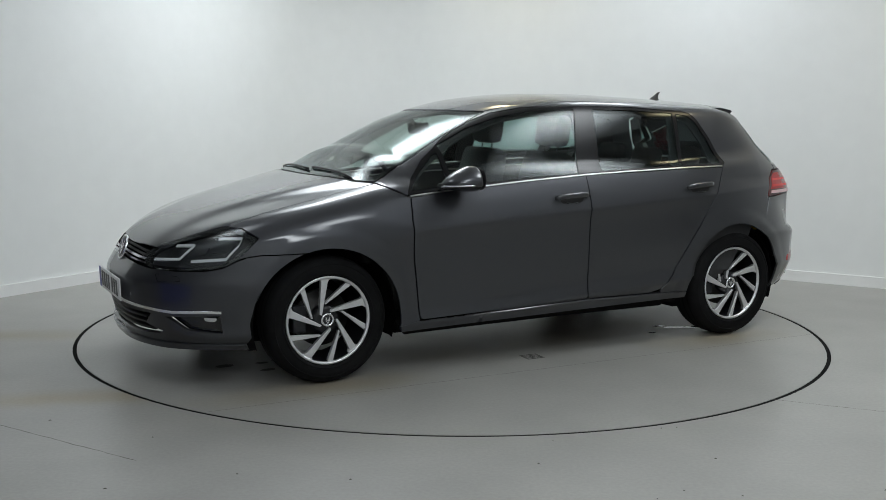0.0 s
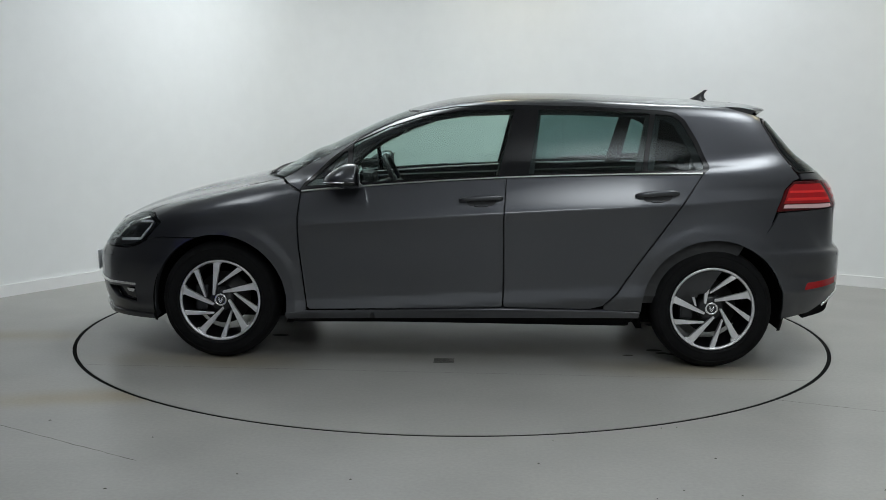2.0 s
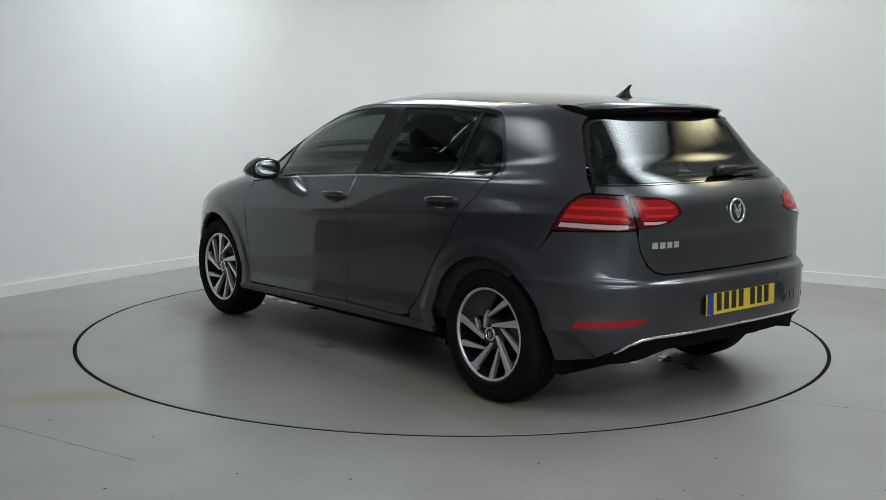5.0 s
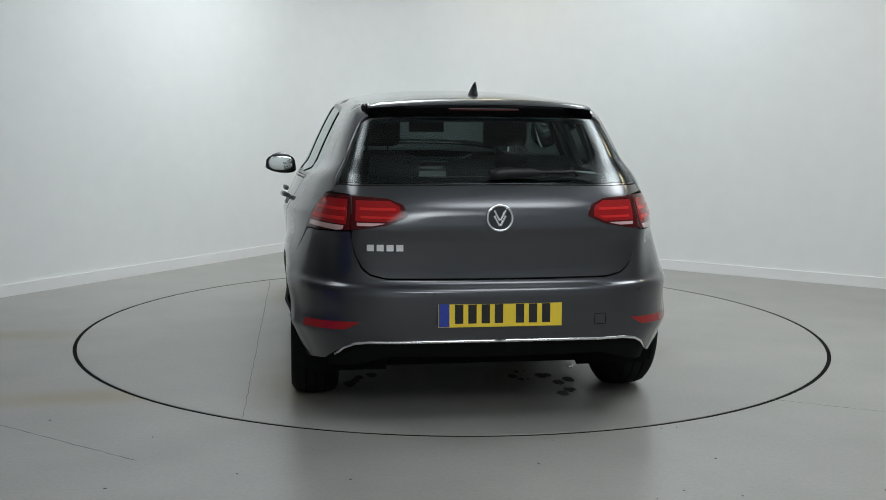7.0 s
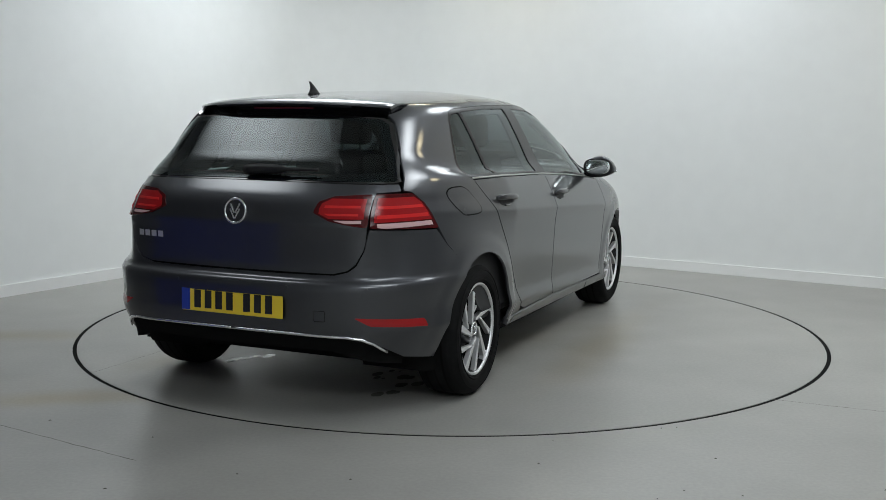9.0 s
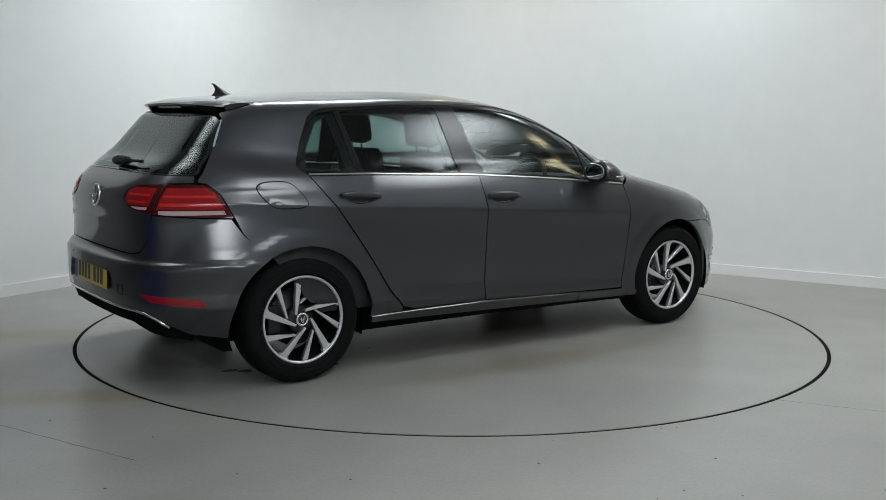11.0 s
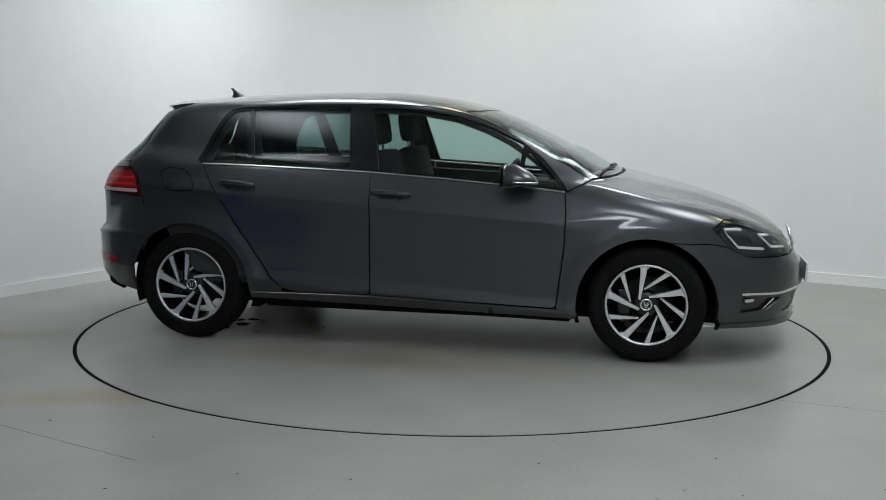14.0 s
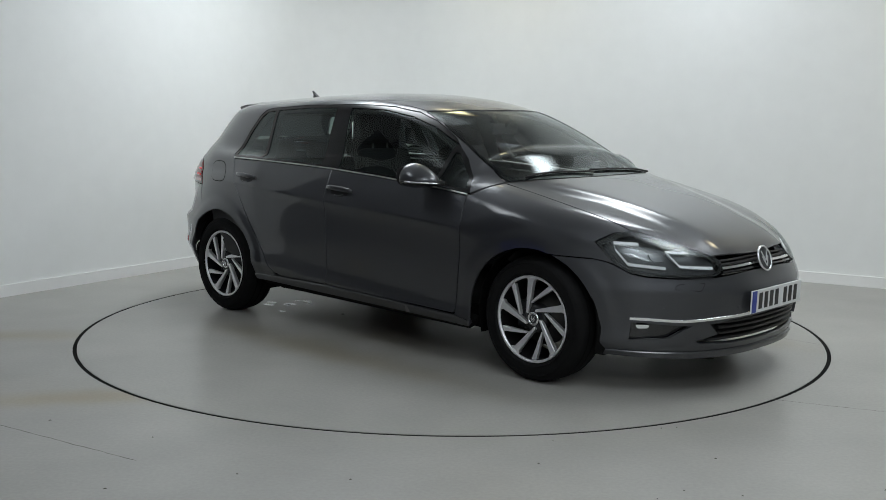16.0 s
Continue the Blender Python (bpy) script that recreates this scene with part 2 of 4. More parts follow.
def floor_details(disc):
    tagged(floor_mark("floor_joint", [(-2.9, -1.55), (-1.846, -2.189), (-1.203, -2.58)], .0045, JOINT, None), "thin dark joint line across the concrete floor", "joint", kind="structure")
    tagged(floor_mark("floor_joint", [(1.5, -1.62), (3.2, -2.3)], .004, JOINT, None), "thin dark joint line across the concrete floor", "joint", kind="structure")
    floor_mark("seam", [(1.87, 1.163), (-1.86, 1.197)], .004, SEAM, disc)
    # drain slots let into the disc
    for k in range(5):
        bm = bmesh.new()
        box(bm, -.055, .055, -.0025, .0025, .0004, .0012)
        part("drain_slot", bm, GAP, disc, m=Matrix.Translation((.0, .925 + (k - 2) * .022, 0)))
    # wet patches left by the tyres
    rnd = random.Random(8)
    for cx, cy, n in ((-1.40, -.42, 7), (-1.2, .66, 6), (1.35, .45, 6), (-1.2, -.25, 7)):
        for _ in range(n):
            px, py, r = cx + rnd.gauss(0, .16), cy + rnd.gauss(0, .09), rnd.uniform(.006, .030)
            ring = []
            for i in range(14):
                a = i / 14 * math.tau
                q = r * rnd.uniform(.88, 1.12)
                ring.append((px + q * 1.7 * math.cos(a), py + q * math.sin(a), .0008))
            part("puddle", mesh("puddle", ring, [tuple(range(14))], WATER), WATER, disc, "small wet patch on the turntable")
    rnd = random.Random(3)
    for _ in range(46):
        x, y, r = rnd.uniform(-2.6, 3.2), rnd.uniform(-3.6, -1.2), rnd.uniform(.003, .007)
        if math.hypot(x, y) < RING + .05:
            continue
        tagged(new("grit_speck", mesh("grit_speck", [(x - r, y - r * .5, .0005), (x + r, y - r * .6, .0005), (x + r * .8, y + r * .6, .0005), (x - r * .7, y + r * .4, .0005), (x, y, .004)], [(0, 1, 4), (1, 2, 4), (2, 3, 4), (3, 0, 4)], JOINT)), "tiny dark speck of grit on the floor", "grit", "grit on the floor", "stuff")


BLUE_PLASTIC = mottle(material("blue_plastic", (.015, .035, .42), .4), [(3.0, .85, 1.15, 3.0)])
JOINT = material("dark_joint", (.11, .105, .092), .8)
SEAM = material("faint_seam", (.16, .155, .145), .6)
WATER = material("wet_concrete", (.27, .26, .235), .05, 0, .5, .03)


build_room()
turntable = build_floor()
build_lights()
floor_details(turntable)
build_crate()


from mathutils.geometry import delaunay_2d_cdt

# ---- body surface: half-widths and profiles in metres, x forward, z up, car frame ----
W_LOW = ((.05, .15, .22, .30, .335, .36, .41, .55, .68, .75, .82, .90, 1.0), (.76, .815, .84, .867, .881, .878, .871, .877, .882, .887, .898, .911, .928))
W_SHOULDER = ((.5, .70, .82, .90, .98, 1.05, 1.15), (.975, .930, .895, .864, .826, .785, .72))
X_FRONT = ((.05, .12, .175, .27, .40, .50, .56, .62, .70, .80, .90, 1.1), (1.98, 2.07, 2.12, 2.15, 2.175, 2.175, 2.15, 2.13, 2.095, 2.02, 1.95, 1.80))
X_REAR = ((.05, .20, .30, .40, .50, .595, .615, .640, .70, .82, .93, .98, 1.03, 1.1), (-1.85, -1.97, -2.045, -2.085, -2.092, -2.089, -2.080, -2.037, -2.03, -2.035, -2.02, -1.985, -1.93, -1.85))
BONNET = ((.85, 1.0, 1.12, 1.34, 1.56, 1.785, 1.94, 2.04, 2.10, 2.2), (1.01, 1.0, .978, .928, .874, .803, .735, .675, .62, .50))
W_TOP = ((.85, .95, 1.0, 1.1, 1.2, 1.3, 1.36, 1.40, 1.46), (.835, .81, .795, .752, .708, .659, .625, .60, .55))
X_SCREEN = ((.90, .97, 1.0, 1.165, 1.267, 1.333, 1.38, 1.42, 1.46), (1.27, 1.14, 1.08, .795, .59, .43, .29, .12, -.1))
X_HATCH = ((.85, .95, 1.03, 1.10, 1.20, 1.32, 1.38, 1.42, 1.46), (-2.02, -1.94, -1.885, -1.825, -1.742, -1.64, -1.585, -1.54, -1.45))
ROOF = ((-2.0, -1.66, -1.54, -1.385, -1.16, -.825, -.49, -.27, .05, .29, .45, .8), (1.33, 1.376, 1.396, 1.411, 1.424, 1.439, 1.448, 1.446, 1.418, 1.365, 1.31, 1.15))


RIDGE = (.60, .43, .345, .345)      # half-width of the bonnet between its creases, at four places


def spline(table, x):
    """Smooth interpolation through a small table (monotone cubic)."""
    px, py = np.array(table[0], float), np.array(table[1], float)
    h, d = np.diff(px), np.diff(py) / np.diff(px)
    m = np.empty_like(px)
    m[0], m[-1] = d[0], d[-1]
    same = d[:-1] * d[1:] > 0
    w1, w2 = 2 * h[1:] + h[:-1], h[1:] + 2 * h[:-1]
    safe = np.where(d == 0, 1, d)
    m[1:-1] = np.where(same, (w1 + w2) / (w1 / safe[:-1] + w2 / safe[1:]), 0)
    x = np.clip(x, px[0], px[-1])
    i = np.clip(np.searchsorted(px, x) - 1, 0, len(px) - 2)
    t = (x - px[i]) / h[i]
    return (py[i] * (1 + 2 * t) * (1 - t) ** 2 + h[i] * m[i] * t * (1 - t) ** 2 + py[i + 1] * t * t * (3 - 2 * t) + h[i] * m[i + 1] * t * t * (t - 1))


def smax(a, b, k):
    h = np.maximum(k - np.abs(a - b), 0) / k
    return np.maximum(a, b) + h * h * k / 4


def body(p):
    """Signed measure of the car's outer skin: negative inside."""
    x, y, z = p[..., 0], np.abs(p[..., 1]), p[..., 2]
    # lower body: a rounded plan at each height
    zz = z + .062 * np.clip(x, -1.6, .95) + .018
    w = -smax(-spline(W_LOW, zz), -spline(W_SHOULDER, zz), np.interp(x, (.80, 1.2), (.004, .07)))
    arch = np.exp(-((x - 1.31) / .36) ** 2) + np.exp(-((x + 1.31) / .40) ** 2)
    w = w + .005 * arch * np.exp(-((z - .52) / .20) ** 2)
    # flat flange pressed out round each wheel opening
    reach = np.hypot(np.abs(x) - 1.31, z - .31)
    step = np.clip((.475 - reach) / .065, 0, 1)
    w = w + .007 * step * step * (3 - 2 * step) * np.clip((z - .22) / .1, 0, 1)
    w = w + .016 * np.exp(-((x + 1.45) / .42) ** 2) * np.clip((.88 - z) / .2, 0, 1)
    w = w * (1 - .138 * np.clip((-x - .9) / .8, 0, 1.2) ** 1.2 * np.clip((z - .6) / .35, 0, 1))
    xf, xr = spline(X_FRONT, z), spline(X_REAR, z)
    u = np.where(x > .9, (x - .9) / (xf - .9), np.where(x < -.9, (x + .9) / (xr + .9), 0))
    n = np.where(x > 0, 2.65, np.interp(z, (.5, .85), (4.0, 4.3)))
    low = ((np.clip(u, 0, 9) ** n + (y / w) ** n) ** (1 / n) - 1) * .85
    blend = np.clip((x - .30) / .75, 0, 1)
    blend = blend * blend * (3 - 2 * blend)
    top = 1.045 + (spline(BONNET, x) - .052 * (y / .78) ** 3 - 1.045) * blend
    # raised middle of the bonnet, between two creases
    ridge = (np.interp(x, (1.05, 1.45, 1.8, 2.05), RIDGE) - y) / .030
    top = top + blend * (.020 / (1 + np.exp(-np.clip(ridge, -30, 30))) - .006)
    low = smax(low, (z - top) * .9, np.interp(x, (.5, 1.1), (.035, .085)))
    # cabin: tumblehome, raked screen and hatch
    wg = spline(W_TOP, z) * (1 - .115 * np.clip((-x - .4) / 1.35, 0, 1.1) ** 1.6)
    xs, xh = spline(X_SCREEN, z), spline(X_HATCH, z)
    ug = np.where(x > -.4, (x + .4) / (xs + .4), (x + .4) / (xh + .4))
    ng = np.where(x > -.4, 4.6, 9.0)
    cab = ((np.clip(ug, 0, 9) ** ng + (y / wg) ** ng) ** (1 / ng) - 1) * .8
    cab = smax(cab, z - (spline(ROOF, x) - .07 * (y / .64) ** 2.6), .05)
    return -smax(-low, -cab, .022 + (np.interp(x, (-1.6, -.95, .7), (.10, .03, .022)) - .022) * np.clip((z - .80) / .18, 0, 1))


def gradient(p):
    e = .002
    g = np.stack([body(p + np.eye(3)[i] * e) - body(p - np.eye(3)[i] * e) for i in range(3)], -1)
    return g / (np.linalg.norm(g, axis=-1, keepdims=True) + 1e-12)


AXES = {"front": 1.0, "rear": -1.0}


def onto(proj, uv, sink=0.0):
    """Points of the skin for flat coordinates: 'left' (x, z), 'top' (x, y), 'front' and 'rear' (turn in degrees, z), 'back' and 'nose' (y, z)."""
    uv = np.asarray(uv, float)
    u, v, o = uv[:, 0], uv[:, 1], np.zeros(len(uv))
    if proj == "left":
        a, b = np.stack([u, o, v], -1), np.stack([u, o + 1.1, v], -1)
    elif proj == "top":
        a, b = np.stack([u, v, o + .7], -1), np.stack([u, v, o + 1.6], -1)
        a[:, 2] = np.where(u > 1.6, .3, .7)
    elif proj in ("back", "nose"):
        s = -1 if proj == "back" else 1
        a, b = np.stack([o + s * 1.2, u, v], -1), np.stack([o + s * 2.5, u, v], -1)
    else:
        x0, s = AXES[proj], (1 if proj == "front" else -1)
        r = np.radians(u)
        a = np.stack([o + x0, o, v], -1)
        b = a + np.stack([s * np.cos(r), np.sin(r), o], -1) * 1.6
    lo, hi = np.zeros(len(uv)), np.ones(len(uv))
    for _ in range(26):
        mid = (lo + hi) / 2
        inside = body(a + (b - a) * mid[:, None]) < 0
        lo, hi = np.where(inside, mid, lo), np.where(inside, hi, mid)
    p = a + (b - a) * ((lo + hi) / 2)[:, None]
    n = gradient(p)
    return p - n * sink, n


# ---- panels cut out of the skin ----
def resample(loop, step, closed=True):
    out = []
    n = len(loop)
    for i in range(n if closed else n - 1):
        a, b = np.array(loop[i], float), np.array(loop[(i + 1) % n], float)
        k = max(1, int(np.ceil(np.linalg.norm(b - a) / step)))
        out += [tuple(a + (b - a) * j / k) for j in range(k)]
    if not closed:
        out.append(tuple(loop[-1]))
    return out


def rounded(loop, r, skip=()):
    """A closed outline with its corners cut round by about r."""
    out, n = [], len(loop)
    for i in range(n):
        a, b, c = (np.array(loop[j % n], float) for j in (i - 1, i, i + 1))
        if i in skip:
            out.append(tuple(b))
            continue
        la, lc = np.linalg.norm(a - b), np.linalg.norm(c - b)
        ra, rc = min(r, la * .45), min(r, lc * .45)
        p, q = b + (a - b) / la * ra, b + (c - b) / lc * rc
        for t in (0, .25, .5, .75, 1):
            out.append(tuple(p * (1 - t) ** 2 + b * 2 * t * (1 - t) + q * t * t))
    return out


def within(poly, pts):
    """Which points lie inside a closed outline (even-odd)."""
    x, y = pts[:, 0], pts[:, 1]
    res = np.zeros(len(pts), bool)
    n = len(poly)
    for i in range(n):
        (x0, y0), (x1, y1) = poly[i], poly[(i + 1) % n]
        cross = ((y0 > y) != (y1 > y)) & (x < (x1 - x0) * (y - y0) / ((y1 - y0) or 1e-12) + x0)
        res ^= cross
    return res


def flat_grid(outer, holes, step, scale, crease=None):
    """Triangles that fill an outline with holes. scale: metres for each unit of u and of v."""
    sc = np.array(scale)
    loops = [resample([tuple(np.array(p) * sc) for p in l], step * .6) for l in (outer, *holes)]
    verts, edges = [], []
    for l in loops:
        b = len(verts)
        verts += l
        edges += [(b + i, b + (i + 1) % len(l)) for i in range(len(l))]
    o = np.array(loops[0])
    gx, gy = np.meshgrid(np.arange(o[:, 0].min() + step / 2, o[:, 0].max(), step), np.arange(o[:, 1].min() + step / 2, o[:, 1].max(), step))
    g = np.stack([gx.ravel(), gy.ravel()], -1)
    keep = within(loops[0], g)
    for h in loops[1:]:
        keep &= ~within(h, g)
    g = g[keep]
    edge = np.array(verts)
    if crease is not None:
        # rows of points along both sides of a sharp line in the skin
        g = g[np.abs(g[:, 1] - crease(g[:, 0])) > .013]
        xs = np.arange(o[:, 0].min(), o[:, 0].max(), .02)
        rows = np.concatenate([np.stack([xs, crease(xs) + d], -1) for d in (-.011, -.0045, 0, .0045, .011)])
        rows = rows[within(loops[0], rows)]
        rows = rows[np.min(np.linalg.norm(rows[:, None] - edge[None], axis=2), axis=1) > .006]
    if len(g):
        near = np.min(np.linalg.norm(g[:, None] - edge[None], axis=2), axis=1)
        g = g[near > step * .45]
    if crease is not None:
        g = np.concatenate([g, rows])
    verts = verts + [tuple(p) for p in g]
    vs, _, fs, *_ = delaunay_2d_cdt([Vector(v) for v in verts], edges, [], 0, 1e-6)
    v = np.array([tuple(p) for p in vs])
    f = np.array([tuple(t) for t in fs])
    mid = v[f].mean(1)
    keep = within(loops[0], mid)
    for h in loops[1:]:
        keep &= ~within(h, mid)
    return v / sc, f[keep]


def shoulder_line(x):
    """Height of the crease along the flanks."""
    return .797 - .062 * np.clip(x, -1.6, .95)


def panel_mesh(name, proj, outer, material_, holes=(), sink=0.0, depth=.014, step=.035, mirror=False, scale=None, dish=None, crease=None):
    """A sheet of the skin inside an outline, with its edges folded inwards. dish: extra sinking as a function of the flat coordinates."""
    scale = scale or ((math.radians(1) * 1.05, 1) if proj in ("front", "rear") else (1, 1))
    uv, f = flat_grid(outer, holes, step, scale, crease)
    p, n = onto(proj, uv, sink)
    if dish is not None:
        p = p - n * dish(uv)[:, None]
    tri = p[f]
    face_n = np.cross(tri[:, 1] - tri[:, 0], tri[:, 2] - tri[:, 0])
    flip = (face_n * n[f[:, 0]]).sum(1) < 0
    f[flip] = f[flip][:, ::-1]
    # folded edge
    count = {}
    for t in f:
        for a, b in ((t[0], t[1]), (t[1], t[2]), (t[2], t[0])):
            count[(a, b)] = 1
    rim = [e for e in count if (e[1], e[0]) not in count]
    verts, norms, faces = list(p), list(n), [tuple(t) for t in f]
    for a, b in rim:
        t = p[b] - p[a]
        side = np.cross(t, n[a])
        side /= np.linalg.norm(side) + 1e-9
        k = len(verts)
        verts += [p[a], p[b], p[b] - n[b] * depth, p[a] - n[a] * depth]
        norms += [side * .8 + n[a] * .6, side * .8 + n[b] * .6, side, side]
        faces.append((k, k + 3, k + 2, k + 1))
    verts, norms = np.array(verts), np.array(norms)
    if mirror:
        verts, norms = verts * (1, -1, 1), norms * (1, -1, 1)
        faces = [t[::-1] for t in faces]
    me = mesh(name, verts, faces, material_, True)
    norms /= np.linalg.norm(norms, axis=1, keepdims=True)
    me.normals_split_custom_set_from_vertices([tuple(v) for v in norms])
    return me


def panel(name, proj, outer, material_, parent, label="", mirror=False, **more):
    return part(name, panel_mesh(name, proj, outer, material_, mirror=mirror, **more), material_, parent, label)


def flat(proj, points):
    """Flat coordinates of points in space, for a projection."""
    if proj == "left":
        return [(x, z) for x, y, z in points]
    if proj == "top":
        return [(x, y) for x, y, z in points]
    if proj in ("back", "nose"):
        return [(y, z) for x, y, z in points]
    s = 1 if proj == "front" else -1
    return [(math.degrees(math.atan2(y, s * (x - AXES[proj]))), z) for x, y, z in points]


def both(points):
    """An outline given for one half, y from the middle outwards and back, closed over the middle."""
    return list(points) + [(-u, v) for u, v in reversed(points) if abs(u) > 1e-6]


def tube(name, path, radius, material_, parent, label="", closed=False, segments=8, squash=(1, 1)):
    """A rod along a line of points; squash scales its two cross directions."""
    pts = [Vector(p) for p in path]
    verts, faces, n = [], [], len(pts)
    for i, p in enumerate(pts):
        t = (pts[(i + 1) % n] - pts[i - 1]) if closed else (pts[min(i + 1, n - 1)] - pts[max(i - 1, 0)])
        t.normalize()
        a = t.cross(Vector((0, 0, 1)) if abs(t.z) < .9 else Vector((0, 1, 0))).normalized()
        b = a.cross(t)
        r = radius[i] if isinstance(radius, (list, tuple)) else radius
        for k in range(segments):
            w = k / segments * math.tau
            verts.append(p + a * (math.cos(w) * r * squash[0]) + b * (math.sin(w) * r * squash[1]))
    for i in range(n if closed else n - 1):
        for k in range(segments):
            j, l = (i + 1) % n, (k + 1) % segments
            faces.append((i * segments + k, i * segments + l, j * segments + l, j * segments + k))
    if not closed:
        faces += [tuple(range(segments - 1, -1, -1)), tuple((n - 1) * segments + k for k in range(segments))]
    return part(name, mesh(name, verts, faces, material_, True), material_, parent, label)


def revolve(profile, n=64, arc=math.tau):
    """Verts and faces of a profile of (radius, y) turned round the y axis."""
    m = len(profile)
    verts = [(r * math.cos(i / n * arc), y, r * math.sin(i / n * arc)) for i in range(n + (arc < math.tau)) for r, y in profile]
    faces = []
    for i in range(n):
        j = (i + 1) % n if arc == math.tau else i + 1
        for k in range(m - 1):
            faces.append((i * m + k, i * m + k + 1, j * m + k + 1, j * m + k))
    return verts, faces


# ---- the car ----
OFF = (-.100, .125)      # the car's middle from the turntable's axis, in the car's own directions
car = tagged(new("car"), "dark grey metallic five-door hatchback parked on the turntable", "car")

# plan and side lines that several panels share
SCREEN_FOOT = [(1.125, 0.0), (1.118, .25), (1.095, .45), (1.05, .57), (.985, .648)]
SCREEN_HEAD = [(.365, 0.0), (.362, .16), (.325, .38), (.268, .505)]
ROOF_EDGE = [(.262, .512), (.05, .535), (-.28, .548), (-.7, .548), (-1.1, .54), (-1.4, .522)]
GLASS_EDGE = [(.510, 1.318), (.548, 1.285), (.605, 1.165), (.668, 1.035)]
BELT = [(.862, .908), (.68, .927), (.18, .967), (-.222, .992), (-.478, 1.003), (-.93, 1.018), (-1.243, 1.021)]
DLO = [(.875, .918), (.855, .95), (.725, 1.083), (.576, 1.19), (.425, 1.272), (.239, 1.333), (.058, 1.364), (-.11, 1.372), (-.281, 1.374), (-.678, 1.369), (-1.06, 1.349), (-1.125, 1.336), (-1.17, 1.30), (-1.235, 1.186), (-1.285, 1.066), (-1.283, 1.045), (-1.262, 1.031), (-.93, 1.03), (-.478, 1.015), (.18, .978), (.68, .938)]


def arch(cx, cz, r, a0, a1, n=18):
    return [(cx + r * math.cos(radians(a0 + (a1 - a0) * i / n)), cz + r * math.sin(radians(a0 + (a1 - a0) * i / n))) for i in range(n + 1)]


def lift(proj, uv):
    return [tuple(float(c) for c in q) for q in onto(proj, uv)[0]]


SCREEN_SIDE = [(.262, .525), (.45, .565), (.65, .60), (.85, .635), (.985, .662)]
HEAD = [(1.641, .769, .728), (1.70, .695, .770), (1.752, .620, .784), (1.85, .555, .760), (1.95, .462, .722), (2.03, .372, .678), (2.06, .335, .640), (2.085, .345, .600), (2.075, .40, .576), (1.977, .563, .574), (1.86, .67, .580), (1.802, .714, .594), (1.74, .748, .630), (1.684, .766, .686)]
TAIL_OUT = [(-1.742, .703, .983), (-1.896, .606, .984), (-1.955, .615, .915), (-1.974, .618, .848), (-1.82, .715, .836), (-1.638, .785, .828), (-1.655, .768, .87), (-1.692, .741, .94)]
TAIL_IN = [(-1.906, .600, .984), (-1.952, .52, .980), (-1.977, .457, .976), (-2.005, .395, .952), (-2.024, .377, .908), (-2.024, .454, .874), (-2.012, .53, .860), (-1.984, .613, .849), (-1.962, .610, .915)]
REAR_SEAM = [(-1.65, .782, .822), (-1.60, .803, .752), (-1.52, .850, .650)]
FRONT_SEAM = [(1.52, .845, .650), (1.64, .80, .648), (1.70, .768, .638), (1.745, .742, .618)]
TRIM_SHELL = mottle(material("dark_cabin_plastic", (.02, .02, .021), .7), [(20.0, .8, 1.2, 3.0)])


